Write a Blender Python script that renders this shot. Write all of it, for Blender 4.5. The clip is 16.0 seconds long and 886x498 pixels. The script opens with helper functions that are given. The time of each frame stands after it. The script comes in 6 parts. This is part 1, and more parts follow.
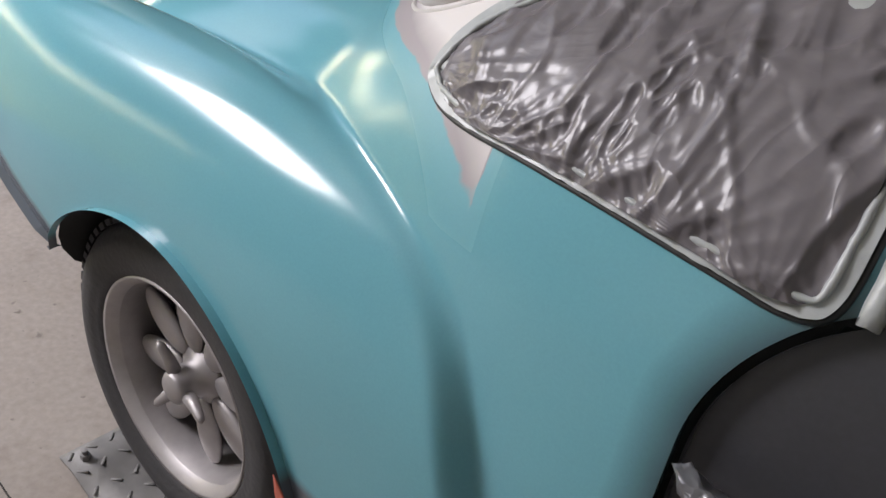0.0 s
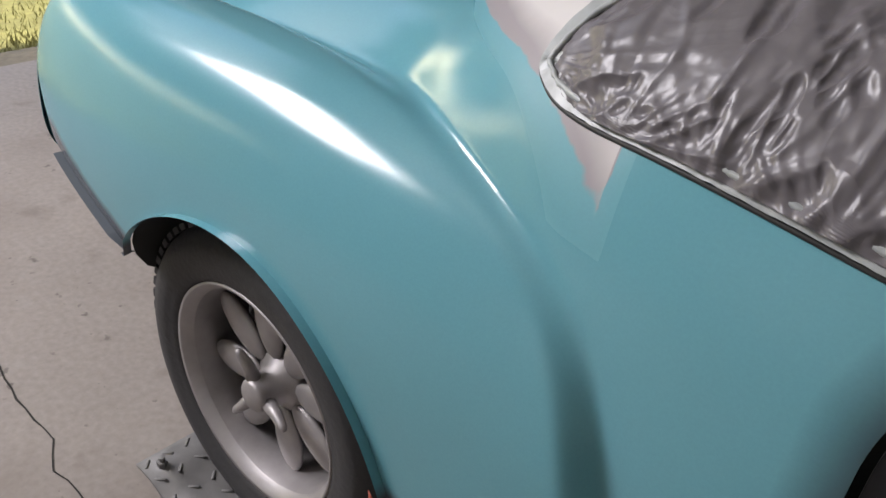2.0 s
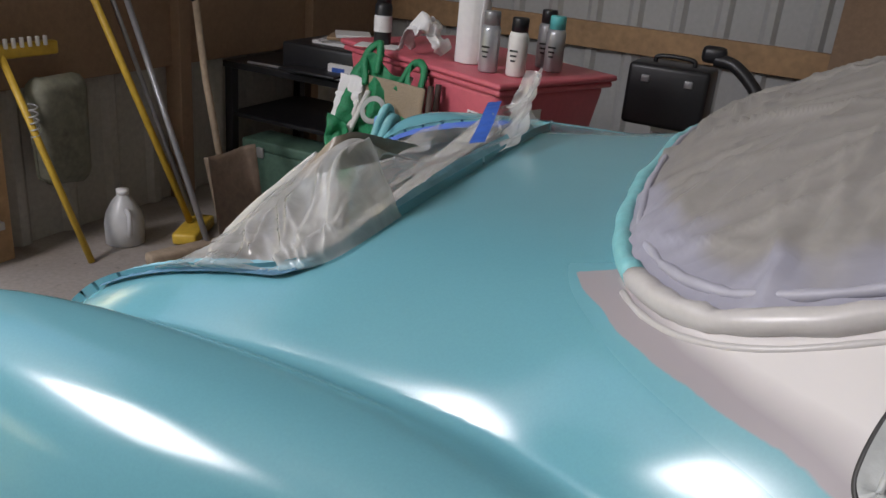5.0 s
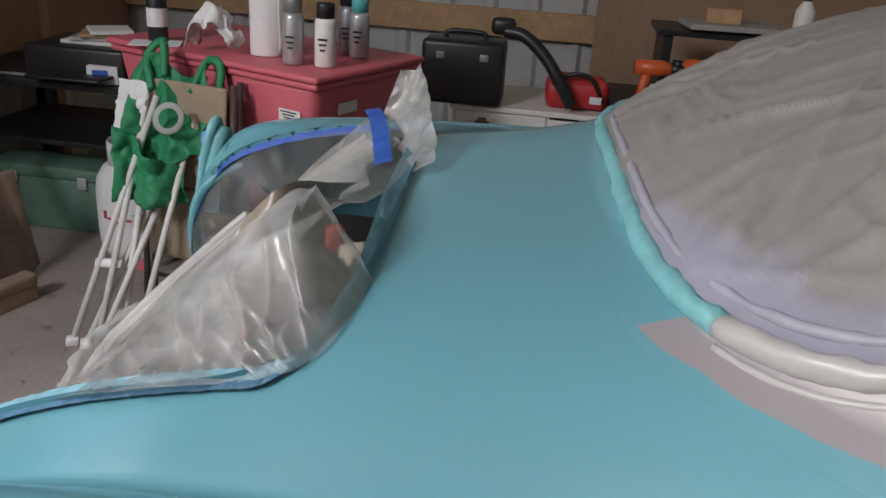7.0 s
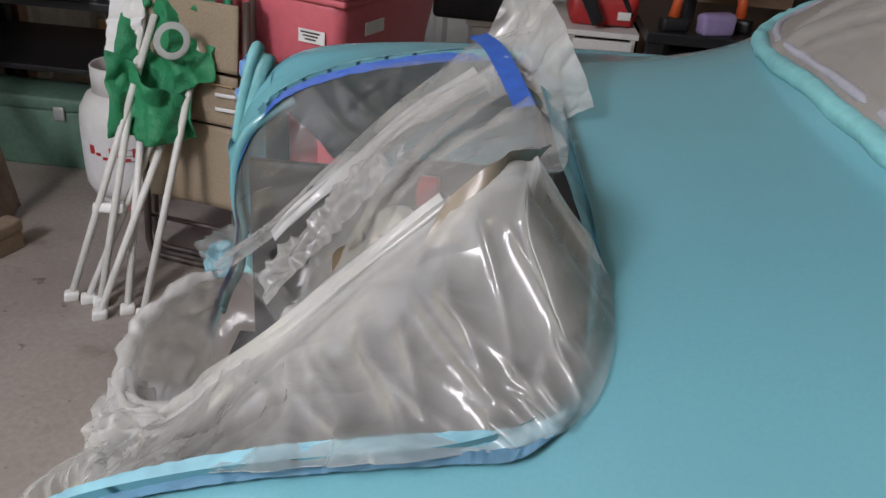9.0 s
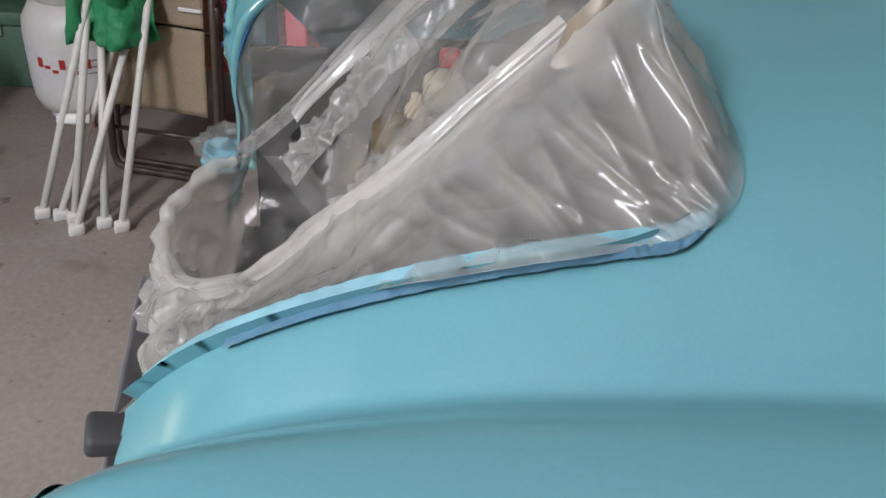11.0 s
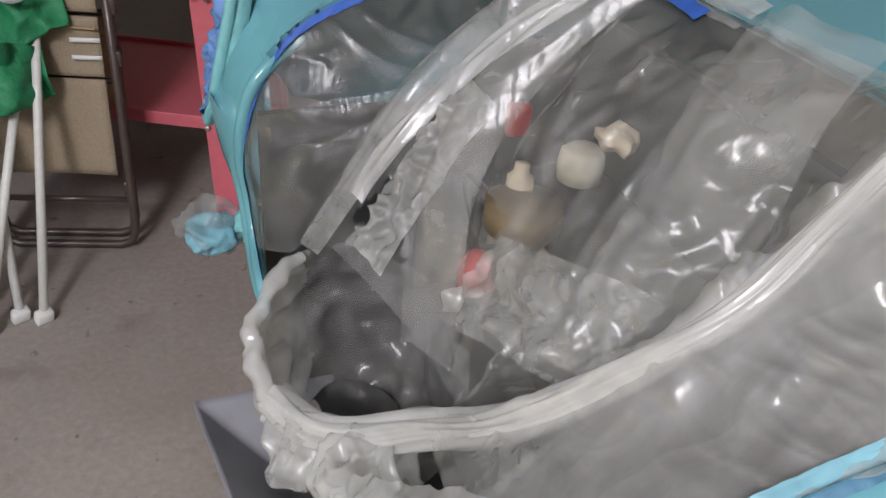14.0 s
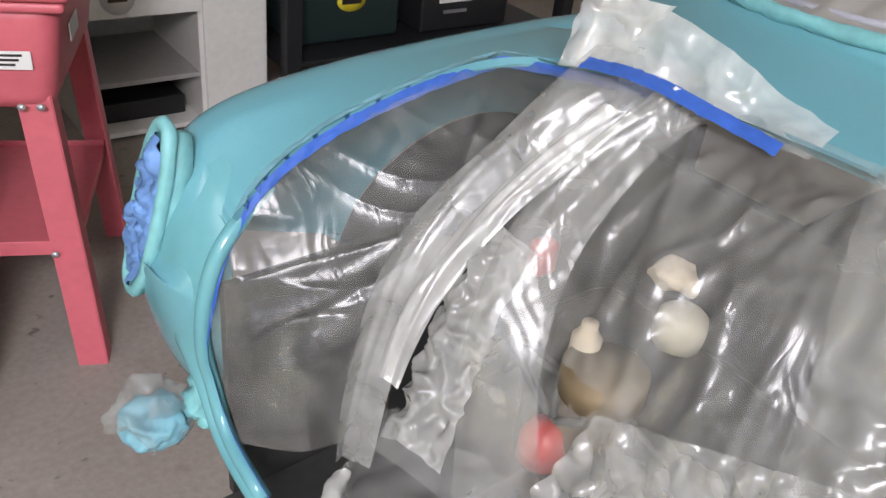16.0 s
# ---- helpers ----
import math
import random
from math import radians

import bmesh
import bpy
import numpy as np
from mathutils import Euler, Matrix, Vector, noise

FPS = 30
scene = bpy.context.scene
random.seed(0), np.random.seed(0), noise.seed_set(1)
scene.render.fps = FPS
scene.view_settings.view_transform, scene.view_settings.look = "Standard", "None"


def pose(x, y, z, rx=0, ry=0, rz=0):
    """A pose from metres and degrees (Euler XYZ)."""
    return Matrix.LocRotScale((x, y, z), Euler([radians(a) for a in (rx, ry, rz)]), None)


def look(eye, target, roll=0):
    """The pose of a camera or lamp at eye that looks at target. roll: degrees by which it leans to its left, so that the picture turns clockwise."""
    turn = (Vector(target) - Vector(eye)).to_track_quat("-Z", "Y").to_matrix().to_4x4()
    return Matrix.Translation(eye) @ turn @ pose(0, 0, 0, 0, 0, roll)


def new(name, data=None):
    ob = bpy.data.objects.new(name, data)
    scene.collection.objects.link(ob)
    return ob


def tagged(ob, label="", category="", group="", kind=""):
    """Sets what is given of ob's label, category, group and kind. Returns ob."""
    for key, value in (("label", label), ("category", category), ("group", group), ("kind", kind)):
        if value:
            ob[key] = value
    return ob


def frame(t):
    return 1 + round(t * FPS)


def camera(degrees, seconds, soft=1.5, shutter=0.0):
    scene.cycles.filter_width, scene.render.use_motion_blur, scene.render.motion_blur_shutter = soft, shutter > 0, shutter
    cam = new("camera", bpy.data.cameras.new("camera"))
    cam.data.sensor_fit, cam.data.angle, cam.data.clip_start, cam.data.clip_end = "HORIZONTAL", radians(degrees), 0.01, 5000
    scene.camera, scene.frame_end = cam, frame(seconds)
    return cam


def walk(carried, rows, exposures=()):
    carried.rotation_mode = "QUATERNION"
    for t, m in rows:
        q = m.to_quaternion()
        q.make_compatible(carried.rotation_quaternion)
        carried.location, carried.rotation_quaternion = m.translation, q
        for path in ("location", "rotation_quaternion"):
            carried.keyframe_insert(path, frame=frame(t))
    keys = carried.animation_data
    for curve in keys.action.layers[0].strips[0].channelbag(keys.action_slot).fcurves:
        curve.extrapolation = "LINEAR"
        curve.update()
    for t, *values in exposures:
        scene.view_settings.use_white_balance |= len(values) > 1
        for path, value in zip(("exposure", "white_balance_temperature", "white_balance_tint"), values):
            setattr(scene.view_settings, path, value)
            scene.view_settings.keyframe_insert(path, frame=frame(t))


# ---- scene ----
cam = camera(56.4, 16.0)
PATH = [
    (0, (0.971, -1.305, 1.304), (-0.07, 0.064, 0.283), 8.3),
    (0.5, (0.961, -1.311, 1.285), (-0.046, 0.006, 0.167), 7.7),
    (1, (0.956, -1.313, 1.274), (-0.033, -0.056, 0.073), 7.0),
    (1.5, (0.946, -1.326, 1.287), (-0.12, -0.063, 0.161), 5.4),
    (2, (0.866, -1.307, 1.285), (-0.222, -0.01, 0.218), 5.6),
    (2.5, (0.704, -1.202, 1.267), (-0.423, 0.013, 0.148), 4.1),
    (3, (0.595, -1.212, 1.275), (-0.531, -0.005, 0.147), 4.4),
    (3.5, (0.446, -1.262, 1.301), (-0.594, 0.165, 0.36), 4.2),
    (4, (0.396, -1.269, 1.329), (-0.517, 0.334, 0.557), 5.4),
    (4.2, (0.395, -1.262, 1.342), (-0.478, 0.374, 0.593), 5.5),
    (6.3, (0.111, -1.042, 1.338), (-0.416, 0.724, 0.563), 3.6),
    (6.5, (0.074, -1.052, 1.343), (-0.302, 0.754, 0.572), 3.2),
    (7, (0.01, -1.065, 1.343), (-0.214, 0.769, 0.577), 4.0),
    (7.5, (-0.057, -1.067, 1.325), (-0.211, 0.758, 0.521), 3.9),
    (8, (-0.124, -0.979, 1.313), (-0.278, 0.825, 0.464), 3.6),
    (8.5, (-0.195, -0.871, 1.302), (-0.367, 0.913, 0.414), 3.7),
    (9, (-0.27, -0.849, 1.29), (-0.361, 0.913, 0.348), 4.8),
    (9.5, (-0.376, -0.873, 1.273), (-0.28, 0.854, 0.269), 3.5),
    (9.7, (-0.394, -0.888, 1.266), (-0.247, 0.804, 0.21), 3.7),
    (11.8, (-0.45, -0.91, 1.209), (-0.483, 0.741, 0.08), 7.7),
    (12, (-0.467, -0.815, 1.211), (-0.585, 0.808, 0.048), 6.7),
    (12.5, (-0.56, -0.731, 1.228), (-0.624, 0.886, 0.052), 6.7),
    (13, (-0.666, -0.732, 1.249), (-0.313, 0.873, 0.11), 4.4),
    (13.5, (-0.77, -0.748, 1.264), (-0.272, 0.841, 0.156), 5.2),
    (14, (-0.821, -0.68, 1.261), (-0.248, 0.879, 0.148), 5.2),
    (14.5, (-0.862, -0.519, 1.251), (-0.294, 1.053, 0.151), 5.0),
    (15, (-0.897, -0.422, 1.267), (-0.296, 1.157, 0.196), 5.3),
    (15.5, (-0.965, -0.339, 1.3), (0.01, 1.059, 0.253), 5.3),
    (16, (-1.027, -0.3, 1.325), (0.045, 1.007, 0.255), 6.9),
]
walk(cam, [(t, look(eye, target, roll)) for t, eye, target, roll in PATH],
     exposures=[(0, 1.05), (0.8, 1.1), (1.5, 1.4), (2, 0.9), (2.5, 0.95), (3, 0.8), (4, 0.7), (7, 0.65), (9.5, 0.85), (12, 0.75), (13.5, 0.72), (14.5, 0.95), (15, 0.9), (15.5, 1.15), (16, 1.45)])

# ---- world, sun and light ----
sky_world = bpy.data.worlds.new("sky")
scene.world = sky_world
sky_world.use_nodes = True
wn = sky_world.node_tree.nodes
sky = wn.new("ShaderNodeTexSky")
sky.sky_type, sky.sun_disc = "NISHITA", False
sky.sun_elevation, sky.sun_rotation = radians(48), radians(250)
sky_world.node_tree.links.new(sky.outputs[0], wn["Background"].inputs[0])
wn["Background"].inputs[1].default_value = 0.14
sun = new("sun", bpy.data.lights.new("sun", "SUN"))
sun.data.energy, sun.data.angle, sun.data.color = 5.0, radians(0.6), (1.0, 0.95, 0.88)
sun.matrix_world = look((-2, 5, 9), (-3, 0, 0))
door_sky = new("door_skylight", bpy.data.lights.new("door_skylight", "AREA"))
door_sky.data.shape, door_sky.data.size, door_sky.data.size_y = "RECTANGLE", 1.2, 0.75
door_sky.data.energy, door_sky.data.color = 75.0, (1.0, 0.955, 1.0)
door_sky.matrix_world = look((-2.37, -2.32, 2.93), (1.0, -1.0, 0.3))


# ---- materials ----
def mat(name, colour, rough=0.5, metal=0.0, spots=(), bump=0.0, grain=40.0, blotch=3.0, vary=0.12, coat=0.0, obj=True):
    """A procedural surface: base colour varied at two scales, fine relief."""
    m = bpy.data.materials.new(name)
    m.use_nodes = True
    nt = m.node_tree
    b = nt.nodes["Principled BSDF"]
    b.inputs["Roughness"].default_value, b.inputs["Metallic"].default_value = rough, metal
    b.inputs["Coat Weight"].default_value = coat
    tc = nt.nodes.new("ShaderNodeTexCoord")
    big, fine = nt.nodes.new("ShaderNodeTexNoise"), nt.nodes.new("ShaderNodeTexNoise")
    big.inputs["Scale"].default_value, fine.inputs["Scale"].default_value = blotch, grain
    big.inputs["Detail"].default_value, fine.inputs["Detail"].default_value = 5, 6
    for n in (big, fine):
        nt.links.new(tc.outputs["Object"], n.inputs["Vector"])
    add = nt.nodes.new("ShaderNodeMath")
    add.operation = "ADD"
    nt.links.new(big.outputs[0], add.inputs[0])
    nt.links.new(fine.outputs[0], add.inputs[1])
    ramp = nt.nodes.new("ShaderNodeMapRange")
    ramp.inputs["From Min"].default_value, ramp.inputs["From Max"].default_value = 0.6, 1.4
    ramp.inputs["To Min"].default_value, ramp.inputs["To Max"].default_value = 1 - vary, 1 + vary
    nt.links.new(add.outputs[0], ramp.inputs["Value"])
    mul = nt.nodes.new("ShaderNodeVectorMath")
    mul.operation = "SCALE"
    mul.inputs[0].default_value = colour
    nt.links.new(ramp.outputs[0], mul.inputs["Scale"])
    nt.links.new(mul.outputs[0], b.inputs["Base Color"])
    if bump:
        bp = nt.nodes.new("ShaderNodeBump")
        bp.inputs["Strength"].default_value, bp.inputs["Distance"].default_value = bump, 0.01
        nt.links.new(fine.outputs[0], bp.inputs["Height"])
        nt.links.new(bp.outputs[0], b.inputs["Normal"])
    return m


TEAL = mat("teal_paint", (0.13, 0.34, 0.385), 0.17, coat=0.0, vary=0.05, blotch=4)
CONCRETE = mat("concrete", (0.295, 0.260, 0.232), 0.85, bump=0.12, grain=60, blotch=1.5, vary=0.2)
RUBBER = mat("tyre_rubber", (0.035, 0.034, 0.036), 0.75, bump=0.2, grain=90)
ALLOY = mat("dusty_alloy", (0.36, 0.34, 0.34), 0.5, metal=0.6, bump=0.1)
DARK = mat("flat_black", (0.02, 0.02, 0.02), 0.8)
PINK = mat("red_washer", (0.60, 0.13, 0.165), 0.45, vary=0.1)
GREYPL = mat("grey_plastic", (0.35, 0.34, 0.33), 0.4)


def stained(m, spots):
    """Lays irregular stains over a surface: (size, least noise, most noise, colour, strength) each."""
    nt = m.node_tree
    base = nt.nodes["Principled BSDF"].inputs["Base Color"]
    tc = nt.nodes.new("ShaderNodeTexCoord")
    for k, (size, lo, hi, colour, most) in enumerate(spots):
        n, r, mix = nt.nodes.new("ShaderNodeTexNoise"), nt.nodes.new("ShaderNodeMapRange"), nt.nodes.new("ShaderNodeMix")
        n.noise_dimensions = "4D"
        n.inputs["W"].default_value, n.inputs["Scale"].default_value, n.inputs["Detail"].default_value = 3.7 * k, size, 4
        nt.links.new(tc.outputs["Object"], n.inputs["Vector"])
        r.inputs["From Min"].default_value, r.inputs["From Max"].default_value, r.inputs["To Max"].default_value = lo, hi, most
        nt.links.new(n.outputs[0], r.inputs["Value"])
        mix.data_type = "RGBA"
        nt.links.new(r.outputs[0], mix.inputs["Factor"])
        nt.links.new(base.links[0].from_socket, mix.inputs["A"])
        mix.inputs["B"].default_value = (*colour, 1)
        nt.links.new(mix.outputs["Result"], base)


stained(CONCRETE, [(2.2, 0.50, 0.72, (0.20, 0.165, 0.14), 0.55), (7, 0.60, 0.72, (0.15, 0.125, 0.11), 0.5), (24, 0.66, 0.72, (0.09, 0.075, 0.07), 0.7), (60, 0.70, 0.74, (0.06, 0.05, 0.05), 0.8), (5, 0.60, 0.75, (0.38, 0.35, 0.32), 0.4)])
GRASS = mat("grass", (0.20, 0.185, 0.06), 0.9, grain=30, vary=0.4)


def link(m, a, b):
    m.node_tree.links.new(a, b)


def paint_material():
    """Teal base coat with bare primer round the rear pillar, dark overspray by the door and a primed lower edge."""
    m = mat("teal_base_coat", (0.13, 0.335, 0.395), 0.17, vary=0.05, blotch=4, grain=300, bump=0.01)
    nt = m.node_tree
    bsdf = nt.nodes["Principled BSDF"]
    base = bsdf.inputs["Base Color"].links[0].from_socket
    tc = nt.nodes.new("ShaderNodeTexCoord")
    rag = nt.nodes.new("ShaderNodeTexNoise")
    rag.inputs["Scale"].default_value, rag.inputs["Detail"].default_value = 14, 6
    nt.links.new(tc.outputs["Object"], rag.inputs["Vector"])

    def mask(attribute, lo, hi, wobble):
        a = nt.nodes.new("ShaderNodeAttribute")
        a.attribute_name = attribute
        sub = nt.nodes.new("ShaderNodeMath")
        sub.operation = "MULTIPLY_ADD"
        nt.links.new(rag.outputs[0], sub.inputs[0])
        sub.inputs[1].default_value = wobble
        nt.links.new(a.outputs["Fac"], sub.inputs[2])
        r = nt.nodes.new("ShaderNodeMapRange")
        r.inputs["From Min"].default_value, r.inputs["From Max"].default_value = lo + wobble / 2, hi + wobble / 2
        r.inputs["To Min"].default_value, r.inputs["To Max"].default_value = 1, 0
        nt.links.new(sub.outputs[0], r.inputs["Value"])
        return r.outputs[0]

    def over(below, colour, fac, most=1.0):
        mix = nt.nodes.new("ShaderNodeMix")
        mix.data_type = "RGBA"
        if most < 1:
            k = nt.nodes.new("ShaderNodeMath")
            k.operation = "MULTIPLY"
            k.inputs[1].default_value = most
            nt.links.new(fac, k.inputs[0])
            fac = k.outputs[0]
        nt.links.new(fac, mix.inputs["Factor"])
        nt.links.new(below, mix.inputs["A"])
        mix.inputs["B"].default_value = (*colour, 1)
        return mix.outputs["Result"]
    bare, pale = mask("primer", -0.001, 0.001, 0.018), mask("pillar", -0.012, 0.012, 0.01)
    col = over(base, (0.30, 0.275, 0.29), bare)
    col = over(col, (0.60, 0.58, 0.575), pale)
    near, dull = nt.nodes.new("ShaderNodeAttribute"), nt.nodes.new("ShaderNodeMapRange")
    near.attribute_name, dull.interpolation_type = "primer", "SMOOTHERSTEP"
    nt.links.new(near.outputs["Fac"], dull.inputs["Value"])
    dull.inputs["From Min"].default_value, dull.inputs["From Max"].default_value = -0.01, 0.035
    dull.inputs["To Min"].default_value, dull.inputs["To Max"].default_value = 0.55, 0.17
    nt.links.new(dull.outputs[0], bsdf.inputs["Roughness"])
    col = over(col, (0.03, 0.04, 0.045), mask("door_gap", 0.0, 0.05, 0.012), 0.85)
    col = over(col, (0.10, 0.095, 0.11), mask("lower", -0.01, 0.015, 0.02), 0.9)
    nt.links.new(col, bsdf.inputs["Base Color"])
    return m


def crinkle(m, bsdf, strength):
    """Sharp straight creases as in crushed thin plastic."""
    nt = m.node_tree
    tc, warp, off = nt.nodes.new("ShaderNodeTexCoord"), nt.nodes.new("ShaderNodeTexNoise"), nt.nodes.new("ShaderNodeVectorMath")
    warp.inputs["Scale"].default_value = 6
    off.operation = "MULTIPLY_ADD"
    off.inputs[1].default_value = (0.10, 0.10, 0.10)
    nt.links.new(tc.outputs["Object"], warp.inputs["Vector"])
    nt.links.new(warp.outputs["Color"], off.inputs[0])
    nt.links.new(tc.outputs["Object"], off.inputs[2])
    total = None
    for scale, stretch, part_of in ((5.5, (0.5, 3.2, 0.6), -0.05), (13, (3.4, 0.6, 0.6), -0.012), (36, (0.8, 2.4, 0.7), -0.004)):
        st, no, half, fold, mu = [nt.nodes.new("ShaderNodeVectorMath"), nt.nodes.new("ShaderNodeTexNoise")] + [nt.nodes.new("ShaderNodeMath") for _ in range(3)]
        st.operation = "MULTIPLY"
        st.inputs[1].default_value = stretch
        nt.links.new(off.outputs[0], st.inputs[0])
        nt.links.new(st.outputs[0], no.inputs["Vector"])
        no.inputs["Scale"].default_value, no.inputs["Detail"].default_value = scale, 1
        half.operation, fold.operation, mu.operation = "SUBTRACT", "ABSOLUTE", "MULTIPLY_ADD"
        half.inputs[1].default_value = 0.5
        nt.links.new(no.outputs[0], half.inputs[0])
        nt.links.new(half.outputs[0], fold.inputs[0])
        nt.links.new(fold.outputs[0], mu.inputs[0])
        mu.inputs[1].default_value = part_of
        if total is not None:
            nt.links.new(total, mu.inputs[2])
        else:
            mu.inputs[2].default_value = 0
        total = mu.outputs[0]
    bp = nt.nodes.new("ShaderNodeBump")
    bp.inputs["Strength"].default_value, bp.inputs["Distance"].default_value = strength, 1.0
    nt.links.new(total, bp.inputs["Height"])
    nt.links.new(bp.outputs[0], bsdf.inputs["Normal"])
    return bp.outputs[0]


def blend_by(m, attribute, colour):
    """Lays a second colour over a surface where its attribute is high."""
    nt = m.node_tree
    base = nt.nodes["Principled BSDF"].inputs["Base Color"]
    a, mix = nt.nodes.new("ShaderNodeAttribute"), nt.nodes.new("ShaderNodeMix")
    a.attribute_name, mix.data_type = attribute, "RGBA"
    nt.links.new(a.outputs["Fac"], mix.inputs["Factor"])
    nt.links.new(base.links[0].from_socket, mix.inputs["A"])
    mix.inputs["B"].default_value = (*colour, 1)
    nt.links.new(mix.outputs["Result"], base)


def film_material(name, tint, haze=0.5, rough=0.22):
    """Thin cloudy plastic film, clearer where the haze is low."""
    m = bpy.data.materials.new(name)
    m.use_nodes = True
    nt = m.node_tree
    b = nt.nodes["Principled BSDF"]
    b.inputs["Base Color"].default_value = (*tint, 1)
    b.inputs["Roughness"].default_value = rough
    b.inputs["Specular IOR Level"].default_value = 0.8
    clear, mix, out = nt.nodes.new("ShaderNodeBsdfTransparent"), nt.nodes.new("ShaderNodeMixShader"), nt.nodes["Material Output"]
    clear.inputs[0].default_value = (0.95, 0.955, 0.95, 1)
    thin, both = nt.nodes.new("ShaderNodeBsdfTranslucent"), nt.nodes.new("ShaderNodeMixShader")
    thin.inputs[0].default_value = (*tint, 1)
    both.inputs[0].default_value = 0.42
    nt.links.new(b.outputs[0], both.inputs[1])
    nt.links.new(thin.outputs[0], both.inputs[2])
    a = nt.nodes.new("ShaderNodeAttribute")
    a.attribute_name = "haze"
    tc, n = nt.nodes.new("ShaderNodeTexCoord"), nt.nodes.new("ShaderNodeTexNoise")
    n.inputs["Scale"].default_value, n.inputs["Detail"].default_value, n.inputs["Distortion"].default_value = 16, 8, 1.2
    nt.links.new(tc.outputs["Object"], n.inputs["Vector"])
    r = nt.nodes.new("ShaderNodeMapRange")
    r.inputs["From Min"].default_value, r.inputs["From Max"].default_value = 0.35, 0.7
    r.inputs["To Min"].default_value, r.inputs["To Max"].default_value = -0.05, 0.08
    nt.links.new(n.outputs[0], r.inputs["Value"])
    add = nt.nodes.new("ShaderNodeMath")
    add.operation, add.use_clamp = "ADD", True
    nt.links.new(r.outputs[0], add.inputs[0])
    nt.links.new(a.outputs["Fac"], add.inputs[1])
    nt.links.new(add.outputs[0], mix.inputs[0])
    nt.links.new(clear.outputs[0], mix.inputs[1])
    nt.links.new(both.outputs[0], mix.inputs[2])
    nt.links.new(mix.outputs[0], out.inputs[0])
    relief = crinkle(m, b, 0.22)
    gloss, edge, most, shine = nt.nodes.new("ShaderNodeBsdfGlossy"), nt.nodes.new("ShaderNodeLayerWeight"), nt.nodes.new("ShaderNodeMapRange"), nt.nodes.new("ShaderNodeMixShader")
    gloss.inputs["Roughness"].default_value = 0.24
    nt.links.new(relief, gloss.inputs["Normal"])
    nt.links.new(relief, edge.inputs["Normal"])
    edge.inputs["Blend"].default_value = 0.3
    nt.links.new(edge.outputs["Facing"], most.inputs["Value"])
    most.inputs["To Min"].default_value, most.inputs["To Max"].default_value = 0.02, 0.16
    nt.links.new(most.outputs[0], shine.inputs[0])
    nt.links.new(mix.outputs[0], shine.inputs[1])
    nt.links.new(gloss.outputs[0], shine.inputs[2])
    nt.links.new(shine.outputs[0], out.inputs[0])
    return m


PAINT = paint_material()
FILM = film_material("clear_film", (0.84, 0.84, 0.83), rough=0.22)
PRIMER = mat("white_primer", (0.46, 0.445, 0.44), 0.35, vary=0.06, blotch=5, grain=200)
DOOR = mat("dark_primer", (0.035, 0.036, 0.042), 0.42, vary=0.15, grain=160, bump=0.03)
BLUE = mat("blue_tape", (0.03, 0.10, 0.42), 0.6, vary=0.25, grain=60, bump=0.2)
BLUE_DARK = mat("dull_blue_tape", (0.08, 0.19, 0.29), 0.6, vary=0.3, grain=30, blotch=9, bump=0.2)
BLUE_DUST = mat("oversprayed_blue_tape", (0.17, 0.37, 0.45), 0.6, vary=0.3, grain=30, blotch=9, bump=0.2)
TEAL_TAPE = mat("teal_overspray_on_tape", (0.18, 0.44, 0.47), 0.5, vary=0.2, grain=50, blotch=12, bump=0.25)
SILVER_TAPE = mat("grey_tape", (0.34, 0.36, 0.36), 0.38, vary=0.25, grain=40, blotch=9, bump=0.25)
GREY_FILM = mat("grey_masking_film", (0.24, 0.23, 0.22), 0.33, vary=0.10, grain=50, blotch=6)
crinkle(GREY_FILM, GREY_FILM.node_tree.nodes["Principled BSDF"], 0.07)
blend_by(GREY_FILM, "mauve", (0.29, 0.29, 0.35))
DARK_FILM = mat("dark_masking_film", (0.135, 0.125, 0.135), 0.36, vary=0.2, grain=40, blotch=7)
crinkle(DARK_FILM, DARK_FILM.node_tree.nodes["Principled BSDF"], 0.18)
MAUVE = mat("mauve_overspray", (0.33, 0.33, 0.39), 0.5, vary=0.15, grain=40, blotch=8)
LAMPTAPE = mat("oversprayed_lamp_tape", (0.12, 0.24, 0.50), 0.55, vary=0.35, grain=40, blotch=18, bump=0.2)
WRAP = mat("silver_wrap_film", (0.13, 0.13, 0.14), 0.32, metal=0.3, vary=0.3, blotch=20)
crinkle(WRAP, WRAP.node_tree.nodes["Principled BSDF"], 0.5)
SEALRUB = mat("seal_rubber", (0.02, 0.02, 0.02), 0.55)
STEEL = mat("tread_plate_steel", (0.20, 0.195, 0.19), 0.6, metal=0.3, vary=0.25, bump=0.2, grain=30, blotch=8)
WHITE = mat("white_enamel", (0.72, 0.71, 0.68), 0.4, vary=0.08)
POLE = mat("white_pole", (0.68, 0.67, 0.63), 0.4, vary=0.12, grain=70)
GREEN = mat("green_nylon", (0.02, 0.22, 0.09), 0.6, vary=0.25, grain=120, blotch=12, bump=0.3)
TAN = mat("tan_cloth", (0.33, 0.26, 0.18), 0.85, vary=0.2, grain=200, bump=0.4)
BROWN_TUBE = mat("brown_tube", (0.10, 0.075, 0.065), 0.35, metal=0.3, vary=0.2)
WOOD = mat("pine_wood", (0.40, 0.25, 0.13), 0.7, vary=0.3, grain=25, blotch=4, bump=0.15)
BOARD = mat("brown_board", (0.27, 0.175, 0.11), 0.75, vary=0.2, blotch=2)
CARDBOARD = mat("cardboard", (0.36, 0.25, 0.15), 0.85, vary=0.15)
